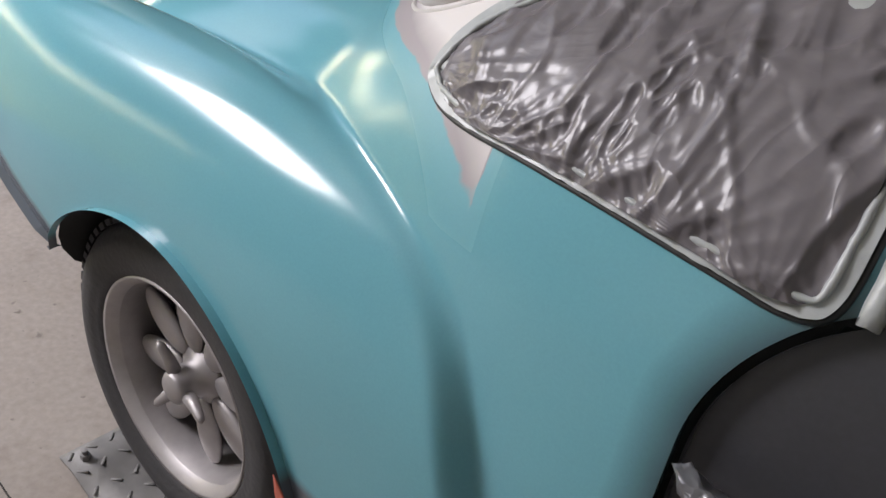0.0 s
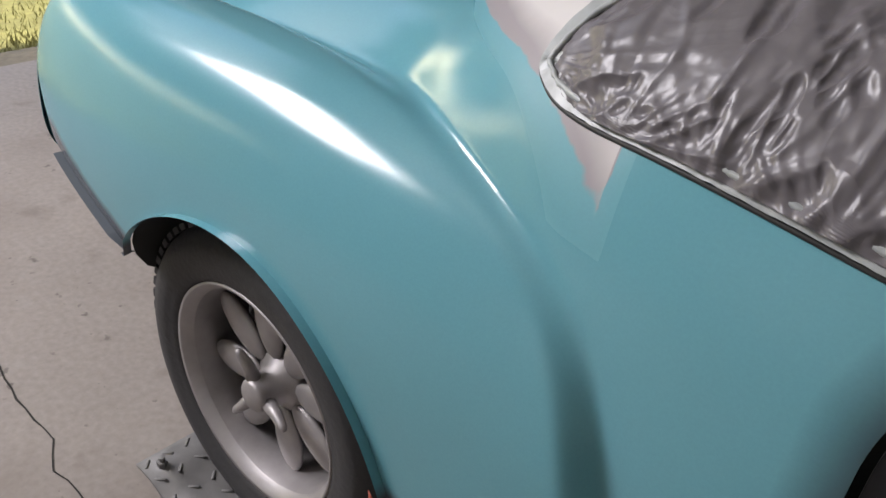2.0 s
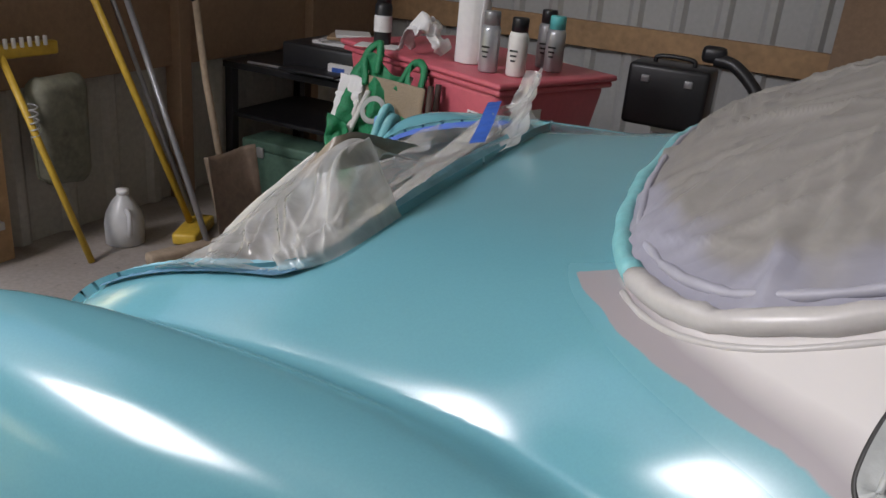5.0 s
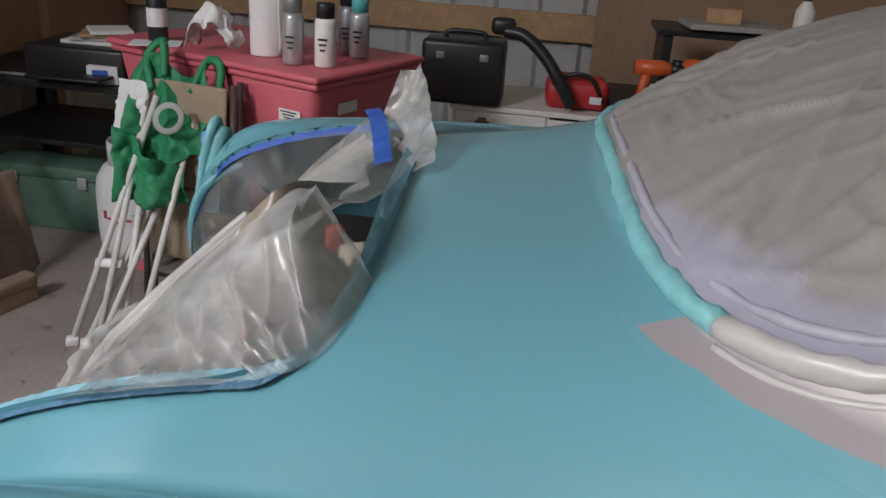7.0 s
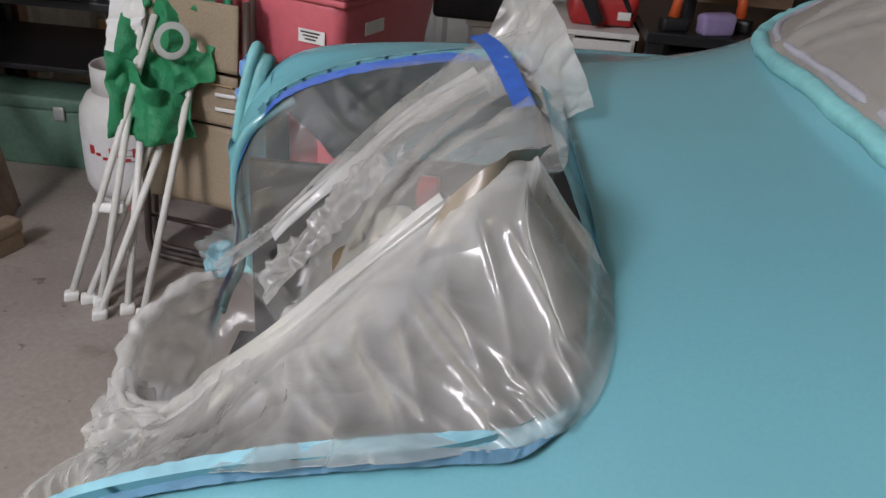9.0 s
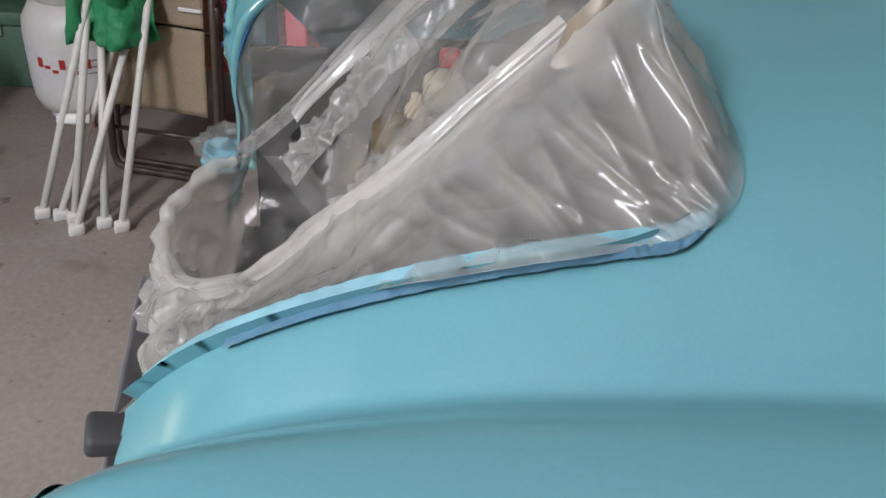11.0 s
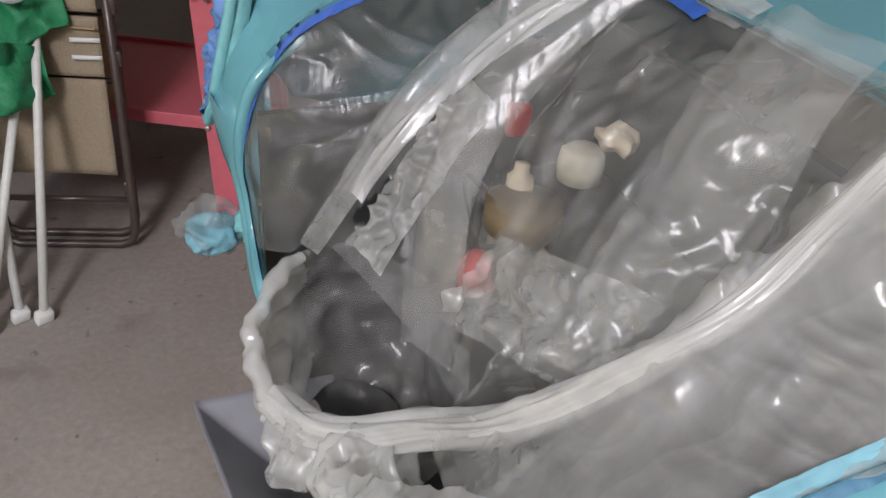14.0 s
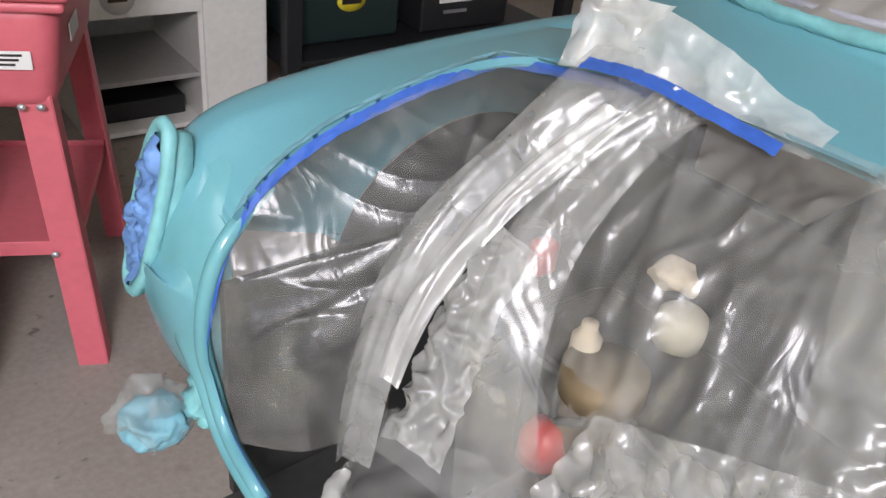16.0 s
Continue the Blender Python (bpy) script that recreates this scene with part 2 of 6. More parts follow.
YELLOW = mat("yellow_paint", (0.55, 0.36, 0.04), 0.45, vary=0.2)
BLACKPL = mat("black_plastic", (0.016, 0.016, 0.018), 0.4, vary=0.2)
GREYPOLE = mat("grey_metal", (0.3, 0.3, 0.31), 0.4, metal=0.5, vary=0.2)
GALV = mat("galvanised_steel", (0.52, 0.53, 0.54), 0.4, metal=0.5, vary=0.15)
RED = mat("red_plastic", (0.45, 0.03, 0.03), 0.45, vary=0.15)
ORANGE = mat("orange_plastic", (0.62, 0.11, 0.03), 0.4, vary=0.12)
PURPLE = mat("lilac_plastic", (0.30, 0.24, 0.45), 0.5)
PAPER = mat("white_paper", (0.72, 0.71, 0.70), 0.8, vary=0.08, bump=0.1)
CAN_SILVER = mat("silver_can", (0.45, 0.46, 0.48), 0.3, metal=0.5, vary=0.1)
TEAL_CAP = mat("turquoise_cap", (0.10, 0.45, 0.45), 0.4)
MILK = mat("milky_plastic", (0.55, 0.55, 0.55), 0.35, vary=0.1)
GREENBOX = mat("dull_green_box", (0.10, 0.19, 0.14), 0.6, vary=0.3)
BINGREEN = mat("black_green_bin", (0.014, 0.026, 0.026), 0.4)
LABELY = mat("yellow_label", (0.75, 0.62, 0.04), 0.5)
BROWNSCOOP = mat("brown_scoop", (0.19, 0.14, 0.10), 0.6, vary=0.3, blotch=8, bump=0.2)
BRISTLE = mat("broom_wood", (0.30, 0.23, 0.16), 0.8, vary=0.3, bump=0.3)
METALWALL = mat("white_ribbed_metal", (0.42, 0.42, 0.41), 0.45, vary=0.1, blotch=2)
PALEWALL = mat("pale_metal_panel", (0.76, 0.76, 0.74), 0.5, vary=0.06, blotch=2)
DULLWALL = mat("dull_panel", (0.40, 0.38, 0.34), 0.8, vary=0.2, blotch=1.5)
ENGINE = mat("engine_black", (0.03, 0.03, 0.03), 0.6, vary=0.3)
BEIGE = mat("beige_cloth", (0.55, 0.47, 0.36), 0.85, vary=0.15)
CRACK = mat("crack_dirt", (0.03, 0.028, 0.025), 0.95)
TWEED = mat("dark_grey_rubber", (0.05, 0.052, 0.058), 0.6, vary=0.2)
DIRT = mat("dry_dirt", (0.24, 0.20, 0.14), 0.95, vary=0.3, grain=30, bump=0.4)
LEAF = mat("hedge_leaves", (0.05, 0.09, 0.025), 0.7, vary=0.4, grain=8)


# ---- mesh helpers ----
def part(name, bm, material, parent=None, label="", smooth=True):
    me = bpy.data.meshes.new(name)
    bm.normal_update()
    bm.to_mesh(me)
    bm.free()
    me.materials.append(material)
    if smooth:
        me.shade_smooth()
    ob = new(name, me)
    if parent:
        ob.parent = parent
    if label:
        tagged(ob, label)
    return ob


def empty(name, at=(0, 0, 0), label="", category="", group=""):
    ob = new(name)
    ob.location = at
    ob.empty_display_size = 0.05
    return tagged(ob, label, category, group)


def box(size, at=(0, 0, 0), bevel=0.0, turn=None, bm=None, seg=2):
    """A box of that size about the point at, with rounded edges."""
    b = bmesh.new()
    bmesh.ops.create_cube(b, size=1, matrix=Matrix.Diagonal((*size, 1)))
    if bevel:
        bmesh.ops.bevel(b, geom=b.edges[:], offset=bevel, segments=seg, affect="EDGES", profile=0.5)
    m = Matrix.Translation(at)
    if turn is not None:
        m = m @ (turn if isinstance(turn, Matrix) else Euler([radians(a) for a in turn]).to_matrix().to_4x4())
    b.transform(m)
    return join(bm, b)


def join(bm, b):
    if bm is None:
        return b
    me = bpy.data.meshes.new("tmp")
    b.to_mesh(me)
    b.free()
    bm.from_mesh(me)
    bpy.data.meshes.remove(me)
    return bm


def tube(points, radius, bm=None, sides=10, closed=False):
    """A round bar along points; radius: one number or one a point."""
    b = bmesh.new()
    pts = [Vector(p) for p in points]
    n = len(pts)
    rings = []
    side = None
    for i, p in enumerate(pts):
        a = pts[(i - 1) % n] if closed or i else pts[0]
        c = pts[(i + 1) % n] if closed or i < n - 1 else pts[-1]
        d = (c - a).normalized()
        if side is None:
            side = d.orthogonal().normalized()
        side = (side - d * side.dot(d)).normalized()
        up = d.cross(side)
        r = radius[i] if isinstance(radius, (list, tuple)) else radius
        rings.append([b.verts.new(p + r * (math.cos(k * math.tau / sides) * side + math.sin(k * math.tau / sides) * up)) for k in range(sides)])
    for i in range(n if closed else n - 1):
        r0, r1 = rings[i], rings[(i + 1) % n]
        for k in range(sides):
            b.faces.new((r0[k], r0[(k + 1) % sides], r1[(k + 1) % sides], r1[k]))
    if not closed:
        b.faces.new(rings[0][::-1])
        b.faces.new(rings[-1])
    return join(bm, b)


def lathe(profile, axis_m=None, bm=None, steps=40, cap=True):
    """Turns (radius, height) pairs about z, then applies axis_m."""
    b = bmesh.new()
    rings = []
    for r, h in profile:
        rings.append([b.verts.new((r * math.cos(k * math.tau / steps), r * math.sin(k * math.tau / steps), h)) for k in range(steps)])
    for r0, r1 in zip(rings[:-1], rings[1:]):
        for k in range(steps):
            b.faces.new((r0[k], r0[(k + 1) % steps], r1[(k + 1) % steps], r1[k]))
    if cap:
        b.faces.new(rings[0][::-1])
        b.faces.new(rings[-1])
    if axis_m is not None:
        b.transform(axis_m)
    return join(bm, b)


def sheet(fn, nu, nv, keep=None, bm=None):
    """A grid surface fn(u, v) over the unit square, less the faces that keep() refuses."""
    b = bmesh.new()
    vs = [[b.verts.new(fn(i / nu, j / nv)) for j in range(nv + 1)] for i in range(nu + 1)]
    for i in range(nu):
        for j in range(nv):
            q = (vs[i][j], vs[i + 1][j], vs[i + 1][j + 1], vs[i][j + 1])
            if keep is None or keep(sum((v.co for v in q), Vector()) / 4):
                b.faces.new(q)
    bmesh.ops.delete(b, geom=[v for v in b.verts if not v.link_faces], context="VERTS")
    return join(bm, b)


def spline(xs, ys, soft=0.05):
    """A smooth curve near knots, with no overshoot."""
    xs, ys = np.array(xs, float), np.array(ys, float)
    h, d = np.diff(xs), np.diff(ys) / np.diff(xs)
    m = np.empty(len(xs))
    m[0], m[-1] = d[0], d[-1]
    for i in range(1, len(xs) - 1):
        m[i] = 0 if d[i - 1] * d[i] <= 0 else 3 * (h[i - 1] + h[i]) / ((2 * h[i] + h[i - 1]) / d[i - 1] + (h[i] + 2 * h[i - 1]) / d[i])

    def raw(x):
        x = np.clip(x, xs[0], xs[-1])
        i = np.clip(np.searchsorted(xs, x) - 1, 0, len(h) - 1)
        s = (x - xs[i]) / h[i]
        return (ys[i] * (1 + 2 * s) * (1 - s) ** 2 + m[i] * h[i] * s * (1 - s) ** 2
                + ys[i + 1] * s * s * (3 - 2 * s) + m[i + 1] * h[i] * s * s * (s - 1))
    table = np.linspace(xs[0], xs[-1], 1200)
    span = int(soft / (table[1] - table[0])) + 1
    weight = np.hanning(2 * span + 1)
    values = np.convolve(np.pad(raw(table), span, mode="edge"), weight / weight.sum(), "valid")

    def at(x):
        return np.interp(x, table, values)
    return at


# ---- the car's form, in its own axes: x ahead from the rear axle, q out from the middle, z up ----
CAR = pose(0, 0.045, 0, 0, 0, 3.0)
deck_top = spline([-0.81, -0.77, -0.73, -0.68, -0.60, -0.50, -0.37, -0.20, 0.05, 0.20, 0.30, 0.40, 0.60, 1.8], [0.38, 0.50, 0.62, 0.72, 0.810, 0.870, 0.922, 0.962, 1.0, 1.035, 1.065, 1.095, 1.12, 1.10], 0.04)
hull_w = spline([-0.81, -0.7, -0.4, -0.1, 0.0, 0.1, 0.184, 0.25, 0.337, 0.432, 0.52, 0.65, 0.78, 1.8], [0.60, 0.665, 0.700, 0.690, 0.700, 0.732, 0.760, 0.762, 0.765, 0.785, 0.808, 0.836, 0.852, 0.855], 0.08)
hull_e = spline([-0.8, 0.12, 0.25, 0.40, 0.75, 1.8], [2.0, 2.0, 2.9, 3.8, 4.5, 4.5], 0.1)
hull_p = spline([-0.8, 0.12, 0.25, 0.40, 0.65, 1.8], [5.0, 5.0, 6.3, 8.0, 6.0, 6.0], 0.1)
hull_low = spline([-0.8, -0.6, -0.2, 0.1, 0.3, 1.8], [0.06, 0.16, 0.20, 0.17, 0.16, 0.16])
pod_top = spline([-0.81, -0.75, -0.70, -0.65, -0.55, -0.30, 0.0, 0.15, 0.28, 0.38, 0.46, 0.55, 0.72], [0.50, 0.64, 0.78, 0.85, 0.882, 0.902, 0.908, 0.905, 0.898, 0.888, 0.878, 0.865, 0.85], 0.06)
pod_out = spline([-0.81, -0.74, -0.65, -0.5, -0.3, 0.0, 0.3, 0.45, 0.55, 0.64, 0.75], [0.64, 0.70, 0.745, 0.785, 0.81, 0.822, 0.842, 0.853, 0.859, 0.861, 0.861], 0.06)
pod_mid = spline([-0.81, -0.6, -0.2, 0.2, 0.5, 0.75], [0.60, 0.645, 0.66, 0.67, 0.69, 0.69])
pod_low = spline([-0.81, -0.7, -0.5, -0.26, -0.1, 0.7], [0.05, 0.07, 0.17, 0.30, 0.50, 0.52])
# the crease between wing and hull, as stations of (x, q, z)
CREASE_X = [-0.82, -0.6, -0.4, -0.2, -0.05, 0.06, 0.175, 0.27, 0.36, 0.42, 0.467, 0.51, 0.545, 0.568, 0.583, 0.596, 0.616, 0.632, 0.645, 0.652]
CREASE_Q = [0.50, 0.51, 0.53, 0.543, 0.563, 0.590, 0.636, 0.678, 0.722, 0.748, 0.772, 0.793, 0.813, 0.826, 0.83, 0.832, 0.834, 0.835, 0.835, 0.835]
CREASE_Z = [0.66, 0.79, 0.855, 0.868, 0.872, 0.882, 0.896, 0.900, 0.895, 0.878, 0.855, 0.825, 0.78, 0.735, 0.695, 0.655, 0.59, 0.53, 0.40, 0.2]


def smooth_row(v, n=500, span=18):
    v = np.interp(np.linspace(0, 1, n), np.linspace(0, 1, len(v)), v)
    w = np.hanning(2 * span + 1)
    return np.convolve(np.pad(v, span, mode="reflect", reflect_type="odd"), w / w.sum(), "valid")


CR_X = smooth_row(CREASE_X)
CR_T = np.arctan2(smooth_row(CREASE_Z) - 0.45, smooth_row(CREASE_Q) - 0.3)
MAP_X, MAP_T = np.linspace(-0.85, 0.80, 331), np.linspace(radians(-90), radians(100), 300)
far_x, far_t = MAP_X[:, None, None] - CR_X, 0.48 * (MAP_T[None, :, None] - CR_T)
WING = np.sqrt((far_x ** 2 + far_t ** 2).min(-1))
order = np.argsort(CR_X)
inner = (MAP_T[None] < np.interp(MAP_X, CR_X[order], CR_T[order])[:, None]) & (MAP_X[:, None] < 0.652)
WING = np.where(inner, WING, -WING)


def wing_depth(x, t):
    """How far inside the crease a point lies, by station and angle about the flank's axis."""
    i = np.clip((x + 0.85) / (MAP_X[1] - MAP_X[0]), 0, 329.99)
    j = np.clip((t - MAP_T[0]) / (MAP_T[1] - MAP_T[0]), 0, 298.99)
    a, b = i.astype(int), j.astype(int)
    f, g = i - a, j - b
    return (WING[a, b] * (1 - f) + WING[a + 1, b] * f) * (1 - g) + (WING[a, b + 1] * (1 - f) + WING[a + 1, b + 1] * f) * g


gh_w = spline([0.05, 0.10, 0.16, 0.25, 0.35, 0.45, 0.6, 0.9, 1.7], [0.28, 0.39, 0.485, 0.57, 0.64, 0.695, 0.745, 0.775, 0.775])
gh_t = spline([0.05, 0.10, 0.16, 0.25, 0.37, 0.5, 0.7, 1.0, 1.7], [0.97, 1.04, 1.085, 1.135, 1.195, 1.245, 1.285, 1.305, 1.29])
GH_B, GH_N = 0.86, 2.5


def body_value(x, q, z):
    """Below zero inside the car's body; about metres."""
    x, q, z = np.asarray(x, float), np.abs(q), np.asarray(z, float)
    w, h, e = hull_w(x), np.maximum(deck_top(x) - 0.45, 0.02), hull_e(x)
    lift = np.where(z > 0.45, (np.abs(z - 0.45) / h) ** e, (np.abs(z - 0.45) / hull_low(x)) ** 4)
    hull = (((q / w) ** hull_p(x) + lift) ** 0.25 - 1) * 0.5
    top, out, mid = pod_top(x), pod_out(x), pod_mid(x)
    up = np.where(z > 0.62, np.abs(z - 0.62) / np.maximum(top - 0.62, 0.02), np.abs(z - 0.62) / pod_low(x))
    a = np.where(q > mid, out - mid, 0.19)
    pod = (((np.abs(q - mid) / a) ** 2.4 + up ** 2.2) ** (1 / 2.3) - 1) * 0.13
    d = wing_depth(x, np.arctan2(z - 0.45, q - 0.3))
    d = 0.5 * (d + np.sqrt(d * d + 0.003 ** 2))
    lower = hull - np.maximum(0, hull - pod) * (1 - (1 - np.minimum(d / 0.042, 1)) ** 2)
    dome = (((q / gh_w(x)) ** GH_N + (np.maximum(0, z - GH_B) / (gh_t(x) - GH_B)) ** GH_N) ** (1 / GH_N) - 1) * 0.4 + 4 * np.maximum(0, 0.2 - x) ** 2
    k = 0.045
    hh = np.clip(0.5 + 0.5 * (dome - lower) / k, 0, 1)
    return dome * (1 - hh) + lower * hh - k * hh * (1 - hh)


def last_inside(f, r):
    """Where each row of f, along the steps r, leaves the body for good."""
    inside = f < 0
    i = f.shape[-1] - 1 - np.argmax(inside[..., ::-1], axis=-1)
    i = np.clip(np.where(inside.any(-1), i, 0), 0, f.shape[-1] - 2)
    f0, f1 = np.take_along_axis(f, i[..., None], -1)[..., 0], np.take_along_axis(f, i[..., None] + 1, -1)[..., 0]
    s = np.clip(f0 / np.where(np.abs(f0 - f1) < 1e-9, 1e-9, f0 - f1), 0, 1)
    return r[i] + s * (r[1] - r[0])


def skin(xs, avs):
    """The body's surface for stations xs: a runs from 0 (middle of the deck) over 1 (above the flank's axis) to 2 (down the side)."""
    r = np.linspace(0.02, 0.95, 330)
    q, z = np.zeros((len(xs), len(avs))), np.zeros((len(xs), len(avs)))
    for j, a in enumerate(avs):
        phi = math.pi / 2 - max(a - 1, 0) * radians(118)
        q0 = 0.3 * min(a, 1)
        qs, zs = q0 + r * math.cos(phi), 0.45 + r * math.sin(phi)
        f = body_value(np.repeat(xs[:, None], len(r), 1), np.repeat(qs[None], len(xs), 0), np.repeat(zs[None], len(xs), 0))
        d = last_inside(f, r)
        q[:, j], z[:, j] = q0 + d * math.cos(phi), 0.45 + d * math.sin(phi)
    return q, z


STEPS_Z, STEPS_Q = np.linspace(0.30, 1.35, 500), np.linspace(0.3, 0.9, 400)


def top_z(x, q):
    return float(last_inside(body_value(np.full(500, x), np.full(500, abs(q)), STEPS_Z)[None], STEPS_Z)[0])


def side_q(x, z):
    return float(last_inside(body_value(np.full(400, x), STEPS_Q, np.full(400, z))[None], STEPS_Q)[0])


def far_z(x, q):
    """The far side's deck, which runs level from the opening's rim to the wing's crest."""
    z = top_z(x, q)
    if 0.40 < q < 0.655:
        t = (q - 0.40) / 0.255
        z = max(z, top_z(x, 0.40) * (1 - t) + top_z(x, 0.655) * t)
    return z


# openings: below zero inside
open_r = spline([-0.82, -0.66, -0.5, -0.3, -0.16], [0.40, 0.425, 0.445, 0.46, 0.46])
open_l = spline([-0.82, -0.74, -0.66, -0.5, -0.3, -0.16], [0.50, 0.505, 0.512, 0.53, 0.532, 0.53])


def opening(x, q, z, side=-1):
    w = float(open_r(x) if side < 0 else open_l(x))
    return (((abs(q) / w) ** 6 + (max(0, x + 0.45) / 0.268) ** 6) ** (1 / 6) - 1) * 0.3


ARCH_R, AXLE, AXLE_X = 0.345, 0.315, -0.050
ARCH_X, ARCH_Z = -0.008, 0.335


def arch(x, q, z):
    return math.hypot(x - ARCH_X, z - ARCH_Z) - ARCH_R if q > 0.5 else 1.0


def door(x, q, z):
    if q < 0.55:
        return 1.0
    r = 0.17
    dx, dz = max(0, 0.783 + r - x), max(0, z - (1.015 - r))
    return math.hypot(dx, dz) - r


def tail_edge(x, q, z):
    """The trimmed lower edge behind the wheel."""
    return z - min(0.62, 0.47 + 0.40 * max(0, -0.22 - x)) - 1.1 * max(0, -0.57 - x) if x < -0.2 else 1.0


BODY_X = np.concatenate([np.linspace(-0.808, -0.65, 70), np.linspace(-0.643, 0.74, 230), np.linspace(0.75, 1.7, 60)])
BODY_A = np.concatenate([np.linspace(0, 1, 36), np.linspace(1.007, 2, 160)])
BODY_Q, BODY_Z = skin(BODY_X, BODY_A)


def trim(b, side, fn, flank):
    """Draws the cut's ragged edge onto the exact outline."""
    for v in b.verts:
        if not v.is_boundary:
            continue
        x, q, z = v.co.x, side * v.co.y, v.co.z
        g = fn(x, q, z)
        if abs(g) > 0.045:
            continue
        for _ in range(4):
            g, e = fn(x, q, z), 0.002
            gx = (fn(x + e, q, z) - g) / e if flank or x > -0.62 else 0.0
            go = (fn(x, q, z + e) - g) / e if flank else (fn(x, q + e, z) - g) / e
            n = gx * gx + go * go
            if n < 1e-6:
                break
            x -= g * gx / n
            if flank:
                z -= g * go / n
            else:
                q -= g * go / n
        if flank:
            q = side_q(x, z)
        elif not flank and x > -0.62:
            z = top_z(x, q) if side < 0 else far_z(x, q)
        to = Vector((x, side * q, z))
        if (to - v.co).length < 0.04:
            v.co = to


def body_half(side, piece="body"):
    b = bmesh.new()
    level = BODY_Z if side < 0 else np.array([[max(BODY_Z[i, j], far_z(BODY_X[i], BODY_Q[i, j])) if 0.40 < BODY_Q[i, j] < 0.655 and BODY_X[i] < 0 and BODY_Z[i, j] > 0.66 else BODY_Z[i, j] for j in range(len(BODY_A))] for i in range(len(BODY_X))])
    vs = [[b.verts.new((BODY_X[i], side * BODY_Q[i, j], level[i, j])) for j in range(len(BODY_A))] for i in range(len(BODY_X))]
    for i in range(len(BODY_X) - 1):
        for j in range(len(BODY_A) - 1):
            f = (vs[i][j], vs[i + 1][j], vs[i + 1][j + 1], vs[i][j + 1])
            c = sum((v.co for v in f), Vector()) / 4
            x, q, z = c.x, side * c.y, c.z
            in_door = door(x, q, z) < 0
            if piece == "door":
                ok = in_door and door(x, q, z) < -0.008 and z > 0.25 and x < 1.6
            else:
                ok = x > -0.665 and not (in_door or opening(x, q, z, side) < 0 or arch(x, q, z) < 0 or tail_edge(x, q, z) < 0)
            if ok:
                b.faces.new(f if side < 0 else f[::-1])
    bmesh.ops.delete(b, geom=[v for v in b.verts if not v.link_faces], context="VERTS")
    if piece == "door":
        trim(b, side, lambda x, q, z: door(x, q, z) + 0.008, True)
    else:
        trim(b, side, lambda x, q, z: opening(x, q, z, side), False)
        for fn in (arch, door, tail_edge):
            trim(b, side, fn, True)
    b.normal_update()
    rim = [e for e in b.edges if e.is_boundary and abs(e.verts[0].co.y) > 0.004 and max(v.co.x for v in e.verts) > (-0.53 if abs(e.verts[0].co.y) > 0.6 else -0.652)]
    normals = {v: v.normal.copy() for e in rim for v in e.verts}
    spots = {tuple(round(k, 5) for k in v.co): n for v, n in normals.items()}
    made = bmesh.ops.extrude_edge_only(b, edges=rim)["geom"]
    fresh = [v for v in made if isinstance(v, bmesh.types.BMVert)]
    old = {tuple(round(k, 5) for k in v.co): n for v, n in normals.items()}
    for v in fresh:
        v.co -= old.get(tuple(round(k, 5) for k in v.co), Vector((0, 0, 1))) * 0.014
    lips = [e for e in b.edges if len(e.link_faces) == 2 and all(tuple(round(k, 5) for k in v.co) in spots for v in e.verts)]
    bmesh.ops.split_edges(b, edges=lips)
    return b


def tail_piece(side):
    """The rounded end of a rear wing."""
    def at(u, v):
        x = -0.655 - (0.085 if side > 0 else 0.137) * u
        k = math.sqrt(max(0.0, 1 - (max(0, -0.69 - x) / (0.0502 if side > 0 else 0.1025)) ** 2))
        top, out, mid, low = (float(f(x)) for f in (pod_top, pod_out, pod_mid, pod_low))
        c, n = math.cos(v * math.tau), math.sin(v * math.tau)
        lean = 1 if side > 0 else 0
        zc = 0.62 + 0.08 * u * lean
        q = mid + k * (out - mid if c > 0 else 0.11) * math.copysign(abs(c) ** (2 / 2.4), c)
        z = zc + k * (top - zc if n > 0 else (0.20 - 0.06 * u if lean else low + 0.03)) * math.copysign(abs(n) ** (2 / 2.2), n)
        return (x, side * q, z)
    return sheet(at, 40, 72)


# tables of the upper body for films that lie on it
GRID_X, GRID_Z, GRID_Q = np.linspace(0.02, 1.6, 110), np.linspace(0.80, 1.32, 60), np.linspace(0, 0.72, 60)
SIDE_OF = last_inside(body_value(GRID_X[:, None, None], STEPS_Q[None, None, ::2], GRID_Z[None, :, None]), STEPS_Q[::2])
TOP_OF = last_inside(body_value(GRID_X[:, None, None], GRID_Q[None, :, None], STEPS_Z[None, None, ::2]), STEPS_Z[::2])


def table(grid, ys, x, y):
    i = min(max((x - 0.02) / (GRID_X[1] - GRID_X[0]), 0), 108.99)
    j = min(max((y - ys[0]) / (ys[1] - ys[0]), 0), 58.99)
    a, b = int(i), int(j)
    f, g = i - a, j - b
    return float((grid[a, b] * (1 - f) + grid[a + 1, b] * f) * (1 - g) + (grid[a, b + 1] * (1 - f) + grid[a + 1, b + 1] * f) * g)


def roof_z(x, q):
    return table(TOP_OF, GRID_Q, x, abs(q))


def on_roof(x, q, off=0.0):
    e = 0.006
    p = Vector((x, q, roof_z(x, q)))
    du = Vector((x + e, q, roof_z(x + e, q))) - p
    dv = Vector((x, q + e, roof_z(x, q + e))) - p
    return p + du.cross(dv).normalized() * off


